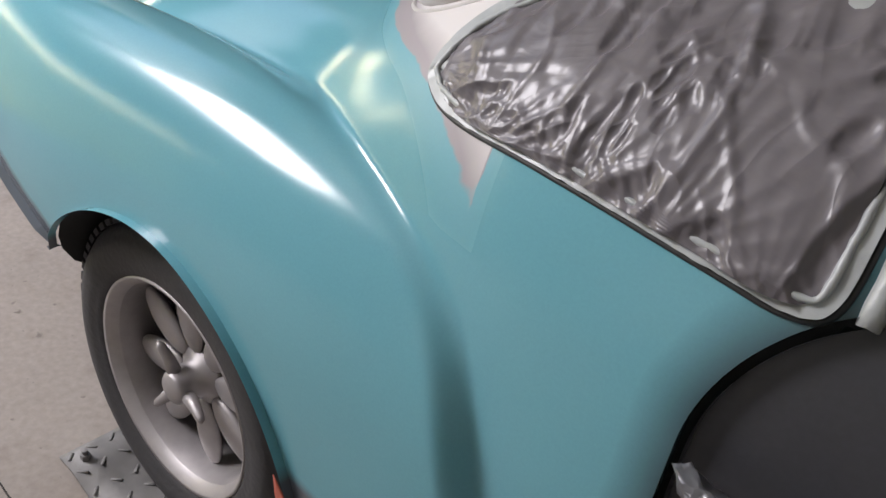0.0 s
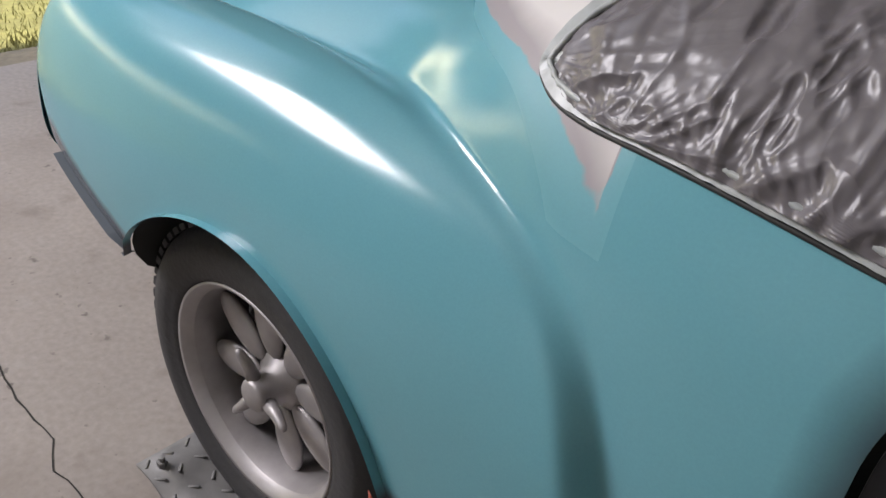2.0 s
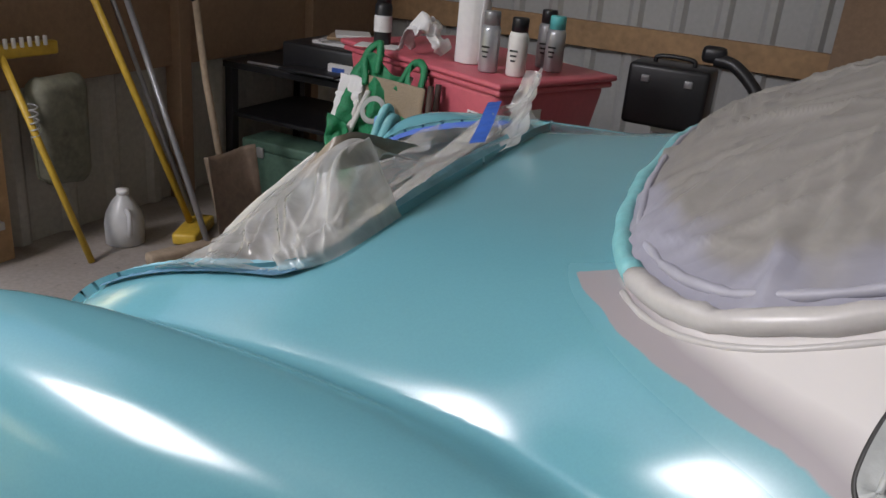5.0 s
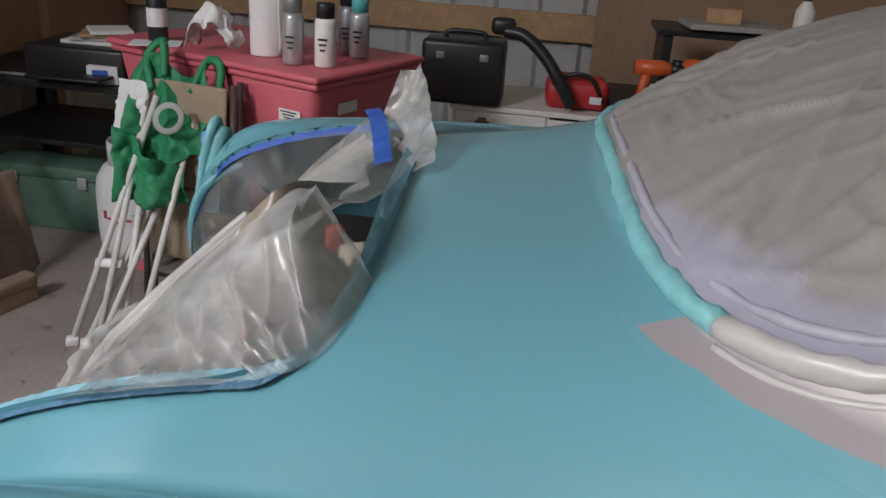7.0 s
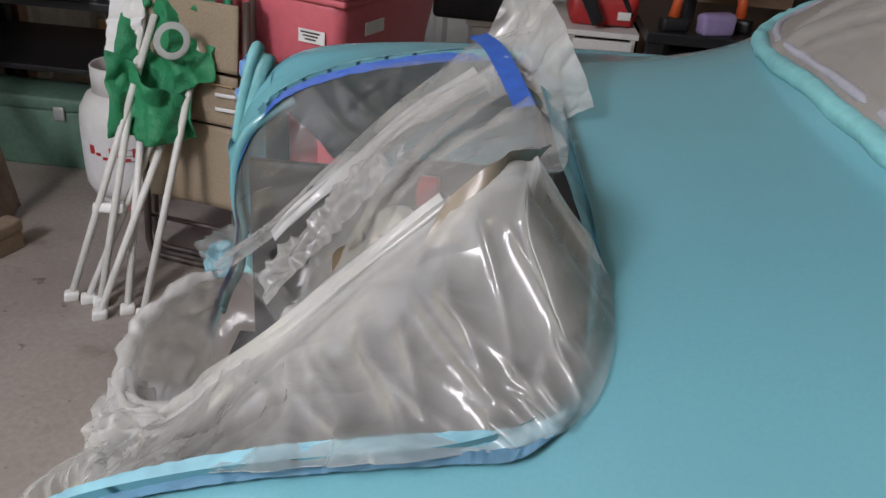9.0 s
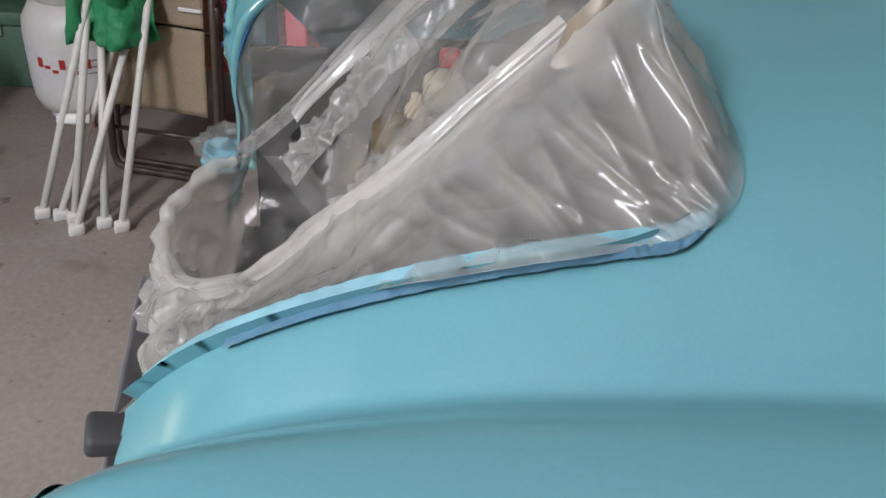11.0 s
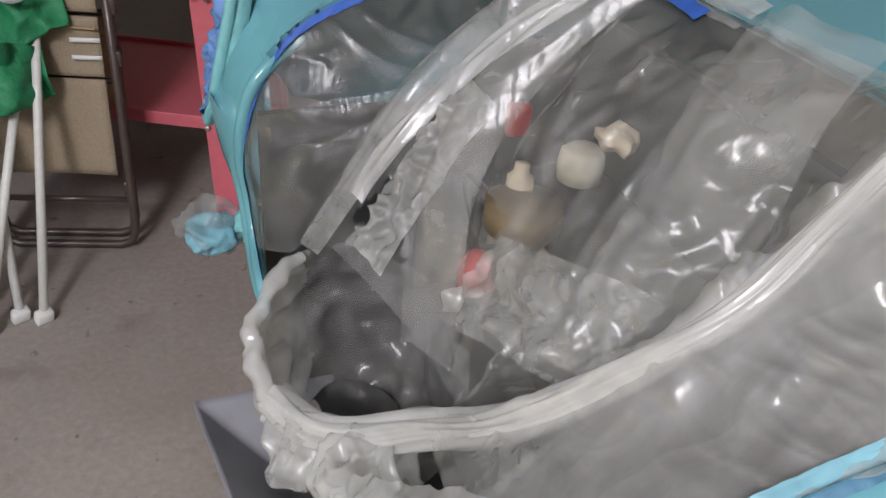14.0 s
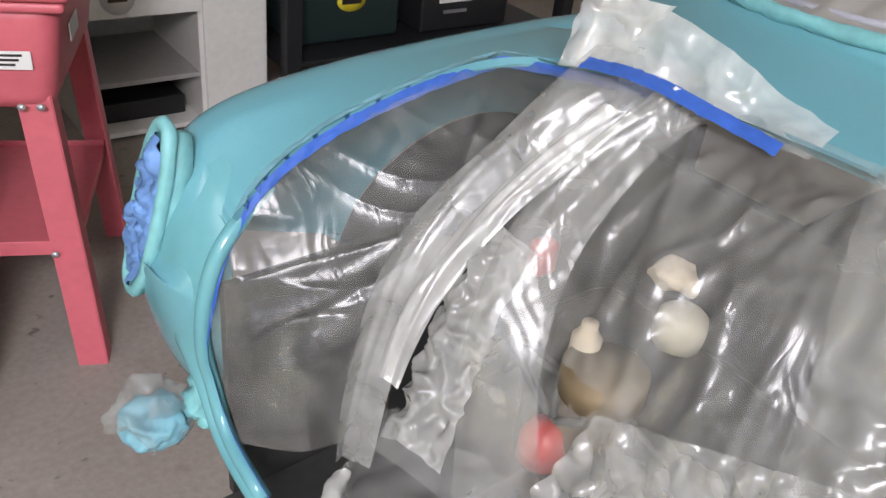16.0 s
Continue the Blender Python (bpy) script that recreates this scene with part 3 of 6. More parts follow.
def on_flank(x, z, off=0.0):
    e = 0.006
    def out(a, b):
        return table(SIDE_OF, GRID_Z, a, b)
    p = Vector((x, -out(x, z), z))
    du = Vector((x + e, -out(x + e, z), z)) - p
    dv = Vector((x, -out(x, z + e), z + e)) - p
    return p + du.cross(dv).normalized() * off


QUARTER = [(0.366, 1.010), (0.388, 0.988), (0.440, 0.980), (0.545, 0.984), (0.635, 0.983), (0.745, 0.978), (0.818, 0.973), (0.848, 0.988), (0.852, 1.05), (0.850, 1.13), (0.79, 1.185), (0.66, 1.175), (0.50, 1.13), (0.400, 1.072)]


def rounded(points, n=8):
    """A closed smooth curve through points."""
    out, m = [], len(points)
    for i in range(m):
        p = [Vector(points[(i + k) % m]) for k in (-1, 0, 1, 2)]
        for s in range(n):
            t = s / n
            out.append(0.5 * (2 * p[1] + (p[2] - p[0]) * t + (2 * p[0] - 5 * p[1] + 4 * p[2] - p[3]) * t ** 2 + (3 * p[1] - p[0] - 3 * p[2] + p[3]) * t ** 3))
    return out


def inside(points, x, y):
    hit = False
    for a, b in zip(points, points[1:] + points[:1]):
        if (a[1] > y) != (b[1] > y) and x < (b[0] - a[0]) * (y - a[1]) / (b[1] - a[1]) + a[0]:
            hit = not hit
    return hit


# ---- more mesh helpers ----
def rough_noise(p, size, seed=0.0):
    return noise.noise(Vector(p) / size + Vector((seed, seed * 1.7, seed * 0.6)))


def crumple(b, amount, size, seed=0.0):
    """Creases a mesh like thin crushed film."""
    b.normal_update()
    moves = {}
    for v in b.verts:
        p = v.co
        fold = 0.45 - abs(rough_noise(p, size, seed)) * 1.8 - 0.5 * abs(rough_noise(p, size * 0.5, seed + 3)) + 0.05 * rough_noise(p, size * 0.25, seed + 7)
        moves[v] = v.normal * amount * fold
    for v, m in moves.items():
        v.co += m
    return b


def blob(at, size, seed, amount, grain, sub=4):
    b = bmesh.new()
    bmesh.ops.create_icosphere(b, subdivisions=sub, radius=1, matrix=Matrix.Translation(at) @ Matrix.Diagonal((*size, 1)))
    return crumple(b, amount, grain, seed)


def slab(b, thick):
    """Gives an open sheet a thickness."""
    bmesh.ops.solidify(b, geom=b.faces[:], thickness=thick)
    return b


def structure(ob, label=""):
    return tagged(ob, label, "", "", "structure")


def haze(ob, fn):
    a = ob.data.attributes.new("haze", "FLOAT", "POINT")
    a.data.foreach_set("value", [fn(v.co) for v in ob.data.vertices])
    return ob


def W(x, y, z):
    return CAR @ Vector((x, y, z))


def catmull(pts, t):
    """A point at t in 0..1 on a smooth line through points."""
    n = len(pts) - 1
    s = min(max(t, 0), 1) * n
    i = min(int(s), n - 1)
    f = s - i
    p = [Vector(pts[min(max(i + k, 0), n)]) for k in (-1, 0, 1, 2)]
    return 0.5 * (2 * p[1] + (p[2] - p[0]) * f + (2 * p[0] - 5 * p[1] + 4 * p[2] - p[3]) * f ** 2 + (3 * p[1] - p[0] - 3 * p[2] + p[3]) * f ** 3)


def line(pts, n):
    return [catmull(pts, i / n) for i in range(n + 1)]


def bar(name, pts, r, material, parent, n=1, label="", sides=8):
    return part(name, tube(line(pts, n) if n > 1 else pts, r, sides=sides), material, parent, label)


# ---- the building ----
floor = structure(part("floor", box((8.5, 8.5, 0.12), (1.75, -0.85, -0.06)), CONCRETE, smooth=False), "stained grey concrete garage floor slab")
rng = random.Random(4)
crack = bmesh.new()
left, right = [], []
for i in range(90):
    x = -2.3 + i * 0.04
    y = -0.865 - 0.085 * (x + 0.9) - 0.03 * max(0, x + 0.35) + 0.030 * noise.noise(Vector((x * 7, 0, 0))) + 0.012 * noise.noise(Vector((x * 22, 2, 0))) + rng.uniform(-0.004, 0.004)
    w = 0.0014 + 0.0022 * abs(noise.noise(Vector((x * 14, 5, 0))))
    left.append(crack.verts.new((x, y - w, 0.002)))
    right.append(crack.verts.new((x, y + w, 0.002)))
for i in range(89):
    crack.faces.new((left[i], left[i + 1], right[i + 1], right[i]))
structure(part("floor_crack", crack, CRACK, floor, "dark jagged crack in the slab"))


def land(u, v):
    x, y = -2.5 - 90 * u ** 2, -60 + 120 * v
    return (x, y, -0.10 + 0.03 * noise.noise(Vector((x, y, 0))) + 0.02 * max(0, -3.5 - x) + 0.19 * max(0, min(-7 - x, 15)))


structure(part("ground", sheet(land, 60, 60), GRASS), "sunlit mown lawn outside the garage")
structure(part("dirt_strip", slab(sheet(lambda u, v: (-2.45 - 0.35 * u, -6 + 9 * v, -0.05 - 0.035 * u + 0.012 * noise.noise(Vector((9 * u, 60 * v, 0)))), 8, 90), 0.03), DIRT), "strip of dry earth along the slab edge")
blades = bmesh.new()
for i in range(9000):
    x, y = -2.72 - 3.2 * rng.random() ** 1.6, rng.uniform(-1.4, 0.75)
    h, a, lean = rng.uniform(0.02, 0.06), rng.uniform(0, 6.3), rng.uniform(-0.02, 0.02)
    c, s = math.cos(a) * 0.004, math.sin(a) * 0.004
    z = -0.10 + 0.02 * max(0, -3.5 - x)
    blades.faces.new([blades.verts.new(p) for p in ((x - c, y - s, z), (x + c, y + s, z), (x + lean, y + lean, z + h))])
tagged(part("lawn_grass", blades, GRASS, None, "short green lawn grass by the garage opening"), "", "grass", "", "stuff")
hedge = bmesh.new()
for i in range(9000):
    y = rng.uniform(-38, 26)
    top = 13.0 + 2.0 * noise.noise(Vector((y * 0.25, 0, 0))) + 1.2 * noise.noise(Vector((y * 0.9, 3, 0)))
    p = Vector((-24 + rng.uniform(-1.5, 1.5), y, rng.uniform(5.6, max(6, top))))
    a, b2 = Vector((rng.uniform(-1, 1), rng.uniform(-1, 1), rng.uniform(-1, 1))) * 0.6, Vector((rng.uniform(-1, 1), rng.uniform(-1, 1), rng.uniform(-1, 1))) * 0.6
    hedge.faces.new([hedge.verts.new(q) for q in (p - a, p + b2, p + a, p - b2)])
for i in range(26):
    y = -38 + 2.5 * i + rng.uniform(-0.8, 0.8)
    tube([(-24, y, 1.5), (-24 + rng.uniform(-0.3, 0.3), y, 5), (-24, y + rng.uniform(-0.5, 0.5), 9)], [0.28, 0.20, 0.08], hedge, 6)
tagged(part("far_trees", hedge, LEAF, None, "dark leafy tree line beyond the lawn"), "", "trees", "", "stuff")


# unseen emissive plane, added so the wing's paint reflects a warm yellow streak
glow = bpy.data.materials.new("warm_backdrop_glow")
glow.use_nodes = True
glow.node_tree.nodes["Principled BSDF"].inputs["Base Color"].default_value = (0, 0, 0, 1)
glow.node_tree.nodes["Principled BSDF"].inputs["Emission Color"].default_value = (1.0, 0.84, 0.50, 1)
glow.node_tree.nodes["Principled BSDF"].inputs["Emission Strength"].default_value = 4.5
structure(part("backdrop", box((0.2, 130, 13), (-70, -8, 5)), glow, smooth=False), "unseen glowing warm backdrop added behind the trees")


def ribbed(length, height, pitch=0.23, rib=0.022):
    """Ribbed metal sheet along x, facing -y."""
    b = bmesh.new()
    xs = []
    x = 0.0
    while x < length:
        xs += [(x, 0), (x + 0.10, 0), (x + 0.125, -rib), (x + 0.16, -rib), (x + 0.185, 0)]
        x += pitch
    lo = [b.verts.new((a, d, 0)) for a, d in xs]
    hi = [b.verts.new((a, d, height)) for a, d in xs]
    for i in range(len(xs) - 1):
        b.faces.new((lo[i], lo[i + 1], hi[i + 1], hi[i]))
    return b


wall_far = structure(part("wall_far", box((8.4, 0.1, 3.7), (1.75, 3.50, 1.85)), DULLWALL, smooth=False), "garage side wall behind ribbed metal")
far_metal = part("metal_sheet", ribbed(8.3, 3.7), METALWALL, wall_far, smooth=False)
far_metal.location = (-2.36, 3.435, 0)
for k, z in enumerate((0.10, 0.80, 1.5, 2.2, 2.9)):
    part("girt", box((8.3, 0.04, 0.14), (1.75, 3.385, z), 0.004), WOOD, wall_far, "bare pine girt board", smooth=False)
wall_rear = structure(part("wall_rear", box((0.1, 2.85, 3.7), (-2.50, 2.03, 1.85)), DULLWALL, smooth=False), "dull panelled wall beside the garage door")
rear_metal = part("metal_sheet", ribbed(2.8, 3.7), DULLWALL, wall_rear, smooth=False)
rear_metal.matrix_world = pose(-2.436, 0.66, 0, 0, 0, 90)
part("wood_panel", box((0.02, 2.7, 1.0), (-2.40, 2.05, 1.12), 0.003), BOARD, wall_rear, "brown board over the upper wall", smooth=False)
for y in (0.66, 1.62, 2.6):
    part("stud", box((0.09, 0.07, 3.65), (-2.385, y, 1.825), 0.004), WOOD if y < 1 else BOARD, wall_rear, smooth=False)
opening_frame = structure(part("door_1", box((0.16, 0.05, 3.3), (-2.46, 0.475, 1.65), 0.004), WHITE, smooth=False), "white trim post of the open garage door")
part("jamb", box((0.14, 0.10, 3.3), (-2.44, 0.555, 1.65), 0.004), WOOD, opening_frame, "bare wooden door jamb", smooth=False)
part("door_track", tube([(-2.335, 0.535, 0.05), (-2.335, 0.535, 3.3)], 0.02), GALV, opening_frame, "galvanised vertical door track")
part("track_bracket", box((0.05, 0.13, 0.03), (-2.33, 0.58, 0.155), 0.003), GALV, opening_frame)
structure(part("lintel", box((0.14, 3.5, 0.42), (-2.46, -1.22, 3.50)), DULLWALL, smooth=False), "wall over the garage door opening")
structure(part("wall_rear_near", box((0.14, 2.1, 3.7), (-2.46, -4.0, 1.85)), DULLWALL, smooth=False), "wall beside the garage door opening")
structure(part("wall_near", box((8.4, 0.1, 3.7), (1.75, -5.05, 1.85)), PALEWALL, smooth=False), "pale ribbed metal garage wall")
structure(part("wall_front", box((0.1, 8.6, 3.7), (5.95, -0.8, 1.85)), PALEWALL, smooth=False), "plain end wall of the garage")
structure(part("ceiling", box((8.6, 8.7, 0.1), (1.75, -0.8, 3.75)), PALEWALL, smooth=False), "pale metal garage ceiling")

# ---- the car ----
car = empty("car", label="two-door coupe body in fresh teal paint, masked for spraying", category="car")
car.matrix_world = CAR
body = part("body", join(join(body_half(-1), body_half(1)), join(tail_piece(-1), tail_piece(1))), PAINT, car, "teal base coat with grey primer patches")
edge_q = spline([0.06, 0.082, 0.10, 0.135, 0.16, 0.20, 0.265, 0.32, 0.376, 0.463, 0.52], [0.30, 0.395, 0.43, 0.48, 0.515, 0.56, 0.62, 0.66, 0.70, 0.755, 0.785], 0.02)
white_q = spline([0.10, 0.151, 0.179, 0.217, 0.264, 0.325, 0.377, 0.433, 0.55], [0.32, 0.44, 0.48, 0.535, 0.585, 0.637, 0.68, 0.715, 0.80], 0.02)
primer, pillar, gap, lower = [], [], [], []
for v in body.data.vertices:
    x, q, z = v.co.x, -v.co.y, v.co.z
    primer.append(max(0.070 - x, (q - float(edge_q(x))) * 0.8, x - 0.50, 0.895 - z, 0.405 - q) if q > 0.2 else 1.0)
    pillar.append(max((q - float(white_q(x))) * 0.8, 0.12 - x, 0.43 - q, 0.90 - z) if x < 0.5 else 1.0)
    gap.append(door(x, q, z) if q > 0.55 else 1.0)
    low = 1.0
    if q > 0.5 and x < -0.2:
        low = z - min(0.60, 0.47 + 0.40 * max(0, -0.22 - x)) - 0.035 if x > -0.6 else 1.0
    elif q > 0.5 and 0.28 < x < 0.75:
        low = z - 0.45 + 0.05 * (x - 0.3)
    lower.append(low)
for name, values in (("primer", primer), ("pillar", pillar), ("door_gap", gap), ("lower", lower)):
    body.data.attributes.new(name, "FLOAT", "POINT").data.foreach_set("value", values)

door_panel = part("door", body_half(-1, "door"), DOOR, car, "door in dark grey primer")
part("door_gap_filler", box((0.9, 0.02, 0.75), (1.30, -0.72, 0.56), 0.004), SEALRUB, car)
handle = crumple(tube(line([(0.797, -0.868, 0.838), (0.85, -0.892, 0.832), (0.92, -0.896, 0.822), (0.985, -0.880, 0.812)], 18), [0.010 + 0.004 * math.sin(math.pi * i / 18) for i in range(19)], sides=14), 0.010, 0.018, 2.0)
hd = part("door_handle", handle, WRAP, door_panel, "door handle wrapped in silver film")
part("tape", crumple(tube(line([(0.815, -0.884, 0.818), (0.85, -0.902, 0.814), (0.89, -0.902, 0.809)], 8), 0.0045), 0.003, 0.02), BLUE, hd, "blue masking tape")


def outline_roof(k, off, n=110):
    out = []
    for i in range(n):
        a = i * math.tau / n
        c, s = math.cos(a), math.sin(a)
        out.append(on_roof(0.47 + 0.368 * k * math.copysign(abs(c) ** (2 / 3.2), c), 0.572 * k * math.copysign(abs(s) ** (2 / 3.2), s), off))
    return out


def band(a, b, seed, amount, rows=5):
    """A crinkled closed strip between two outlines."""
    bm, n = bmesh.new(), len(a)
    g = []
    for j in range(rows + 1):
        t = j / rows
        g.append([bm.verts.new(a[i].lerp(b[i], t) + Vector((0, 0, amount * ((0.4 - abs(rough_noise(a[i] * (1 + 0.02 * j), 0.05, seed)) * 1.6) * math.sin(math.pi * t) + 0.3 * rough_noise(a[i], 0.012, seed))))) for i in range(n)])
    for j in range(rows):
        for i in range(n):
            bm.faces.new((g[j][i], g[j][(i + 1) % n], g[j + 1][(i + 1) % n], g[j + 1][i]))
    return bm


rear_window = empty("rear_window_mask", label="grey masking film taped over the rear window", category="masking film")
rear_window.matrix_world = CAR
seal_path = outline_roof(1.0, 0.004, 160)
pale = [p.y < -0.43 and p.x < 0.62 for p in seal_path]
first = next(i for i in range(160) if pale[i] and not pale[i - 1])
count = sum(pale)
pale_path = [seal_path[(first + i) % 160] for i in range(count + 1)]
teal_path = [seal_path[(first + count + i) % 160] for i in range(160 - count + 1)]
part("seal", crumple(tube(teal_path, 0.013, sides=14), 0.006, 0.035, 4.0), TEAL_TAPE, rear_window, "window seal covered in oversprayed tape")
part("seal", crumple(tube(pale_path, 0.013, sides=14), 0.006, 0.035, 4.0), PRIMER, rear_window, "window seal covered in pale oversprayed tape")
part("seal_edge", crumple(tube([outline_roof(1.035, -0.001, 160)[(first + i) % 160] for i in range(count + 1)], 0.004), 0.001, 0.03, 1.0), PRIMER, rear_window, "pale primed window flange")
part("inner_seal", crumple(tube(outline_roof(0.955, 0.006, 160), 0.006, closed=True, sides=10), 0.003, 0.03, 7.0), MAUVE, rear_window, "tape-covered inner lip of the seal")

def long_folds(seed, n, starts, span, reach):
    """Straight creases that run out from gathered points: rows of (x, y, dx, dy, length, height, width)."""
    r = random.Random(seed)
    out = []
    for i in range(n):
        px, py, a0, a1 = starts[i % len(starts)]
        w = radians(r.uniform(a0, a1))
        out.append((px + r.uniform(-span, span), py + r.uniform(-span, span), math.cos(w), math.sin(w), reach * r.uniform(0.35, 1.0), r.uniform(0.4, 1.0), r.uniform(0.004, 0.009)))
    return out


def fold_height(folds_at, x, y):
    h = 0.0
    for px, py, dx, dy, length, high, wide in folds_at:
        t = (x - px) * dx + (y - py) * dy
        if 0 < t < length:
            d = abs((y - py) * dx - (x - px) * dy)
            if d < 5 * wide:
                h += high * math.exp(-d / wide) * min(1, 5 * t / length) * min(1, 2.5 * (1 - t / length))
    return min(h, 1.6)


REAR_FOLDS = long_folds(3, 46, [(0.15, -0.40, 10, 80), (0.13, -0.05, -30, 60), (0.30, -0.55, 40, 110), (0.55, -0.57, 60, 130), (0.13, 0.25, -60, 30)], 0.05, 0.45)
SIDE_FOLDS = long_folds(5, 120, [(0.42, 1.01, 5, 65), (0.50, 0.99, 30, 90), (0.60, 0.99, 40, 120), (0.70, 0.985, 50, 130), (0.80, 0.98, 80, 150), (0.84, 1.10, 170, 260)], 0.035, 0.24)


def rear_film(u, v):
    a, k = v * math.tau, u * 0.985
    c, s = math.cos(a), math.sin(a)
    x, q = 0.47 + 0.368 * k * math.copysign(abs(c) ** (2 / 3.2), c), 0.572 * k * math.copysign(abs(s) ** (2 / 3.2), s)
    h = 0.006 + 0.004 * rough_noise((x, q, 0), 0.14, 3)
    for ax, aq, n, reach in ((0.20, -0.45, 31, 0.30), (0.13, 0.10, 27, 0.20), (0.50, -0.52, 37, 0.22), (0.12, -0.2, 25, 0.14), (0.30, -0.54, 29, 0.16)):
        d, w = math.hypot(x - ax, q - aq), math.atan2(q - aq, x - ax)
        h += 0.0015 * max(0, math.sin(w * n + 5 * rough_noise((x, q, 1), 0.3, ax))) ** 8 * (0.5 + rough_noise((w * 3, 0, 0), 0.4, ax)) * math.exp(-d / reach) * min(1, d / 0.05)
    h += 0.004 * max(0, 1 - abs(rough_noise((x * 0.6, q, 2), 0.16, 5)) * 22)
    h += 0.010 * fold_height(REAR_FOLDS, x, q)
    return on_roof(x, q, h)


rear_sheet = part("film", sheet(rear_film, 90, 280), GREY_FILM, rear_window, "wrinkled grey masking film with mauve overspray at its edge")
shade = []
for v in rear_sheet.data.vertices:
    k = ((abs(v.co.x - 0.47) / 0.368) ** 3.2 + (abs(v.co.y) / 0.572) ** 3.2) ** (1 / 3.2)
    low_side = max(0, min(1, (-0.05 - v.co.y) / 0.2)) * max(0, min(1, (0.75 - v.co.x) / 0.2))
    shade.append(max(0, min(1, (k - 0.88 + 0.10 * rough_noise(v.co, 0.06)) / 0.06)) * low_side)
rear_sheet.data.attributes.new("mauve", "FLOAT", "POINT").data.foreach_set("value", shade)

quarter = empty("quarter_window_mask", label="dark wrinkled masking film taped over the side window", category="masking film")
quarter.matrix_world = CAR
ring = rounded([Vector(p) for p in QUARTER], 12)
mid = sum(ring, Vector((0, 0))) / len(ring)


def inset(d, off):
    out = []
    for i, p in enumerate(ring):
        t = (ring[(i + 1) % len(ring)] - ring[i - 1]).normalized()
        n = Vector((-t.y, t.x))
        if n.dot(mid - p) < 0:
            n = -n
        s = p + n * d
        out.append(on_flank(s.x, s.y, off))
    return out


part("seal", tube(inset(-0.002, 0.001), 0.003, closed=True), SEALRUB, quarter, "black rubber seal edge")
part("tape_band", band(inset(0.0, 0.008), inset(0.044, 0.006), 6.0, 0.004), SILVER_TAPE, quarter, "silver-grey tape strip")
part("sill_trim", crumple(tube([p + Vector((0, -0.003, 0)) for p in inset(0.014, 0.006)], 0.0035, closed=True), 0.002, 0.02), SILVER_TAPE, quarter)


def quarter_film(u, v):
    i = v * len(ring)
    p = ring[int(i) % len(ring)].lerp(ring[(int(i) + 1) % len(ring)], i % 1)
    s = mid.lerp(p, u * 0.93)
    x, z = s
    h = 0.005 + 0.002 * rough_noise((x, z, 0), 0.08, 8)
    for ax, az, n, reach in ((0.38, 1.01, 43, 0.22), (0.70, 0.965, 35, 0.12), (0.60, 0.97, 31, 0.12), (0.50, 0.97, 33, 0.12), (0.86, 1.16, 23, 0.22), (0.80, 0.96, 27, 0.10)):
        d, w = math.hypot(x - ax, z - az), math.atan2(z - az, x - ax)
        h += 0.0025 * abs(math.sin(w * n * 0.5 + 3 * rough_noise((x, z, 1), 0.2, ax))) ** 3 * (0.55 + rough_noise((w * 3, 0, 0), 0.5, ax)) * math.exp(-d / reach) * min(1, d / 0.03)
    h += 0.004 * max(0, 1 - abs(rough_noise((x, z * 0.6, 2), 0.11, 5)) * 12) + 0.002 * max(0, 1 - abs(rough_noise((x * 0.7, z, 4), 0.05, 1)) * 6)
    h += 0.007 * fold_height(SIDE_FOLDS, x, z)
    return on_flank(x, z, h)


part("film", sheet(quarter_film, 80, 320), DARK_FILM, quarter, "shiny dark plastic film in folds")
front_post = part("edge_tape", crumple(tube([on_flank(0.872, z, 0.008) for z in np.linspace(0.985, 1.17, 14)], 0.009), 0.004, 0.03), SILVER_TAPE, quarter, "tape over the door pillar")
part("door_window_film", crumple(slab(sheet(lambda u, v: on_flank(0.893 + 0.5 * u, 1.0 + 0.18 * v, 0.006 + 0.01 * abs(rough_noise((u * 4, v * 2, 0), 0.4))), 24, 14), 0.003), 0.002, 0.03), mat("blue_grey_film", (0.09, 0.10, 0.14), 0.3, vary=0.2), quarter, "blue-grey film over the door glass")

# wheel
wheel = part("wheel", lathe([(0.190, 0.055), (0.203, 0.074), (0.2085, 0.076), (0.209, 0.066), (0.196, 0.055), (0.193, -0.06), (0.186, -0.06), (0.186, 0.0), (0.186, 0.04), (0.190, 0.055)], None, steps=72, cap=False), ALLOY, car, "dusty grey alloy wheel rim")
WHEEL = pose(AXLE_X, -0.689, AXLE, 90, 0, -3)
wheel.matrix_basis = WHEEL
part("tyre", lathe([(0.200, -0.07), (0.235, -0.084), (0.272, -0.083), (0.292, -0.07), (0.302, -0.045), (0.304, -0.02), (0.304, 0.02), (0.302, 0.045), (0.296, 0.062), (0.284, 0.076), (0.277, 0.078), (0.275, 0.0805), (0.262, 0.0835), (0.240, 0.084), (0.236, 0.0815), (0.222, 0.080), (0.212, 0.075), (0.206, 0.068)], None, steps=90, cap=False), RUBBER, wheel, "dusty black tyre")
tread = bmesh.new()
for i in range(64):
    a = i * math.tau / 64
    for w in (-0.045, 0.0, 0.045):
        box((0.011, 0.019, 0.036), (0.3045 * math.cos(a + w), 0.3045 * math.sin(a + w), w), 0, (0, 0, math.degrees(a + w)), tread)
part("tread", tread, RUBBER, wheel, smooth=False)
for i in range(8):
    a = i * math.tau / 8 + 0.2
    s = bmesh.new()
    bmesh.ops.create_uvsphere(s, u_segments=16, v_segments=12, radius=1, matrix=Matrix.Rotation(a, 4, "Z") @ Matrix.Translation((0.118, 0, 0.012)) @ Matrix.Diagonal((0.072, 0.034, 0.014, 1)))
    part("spoke", s, ALLOY, wheel)
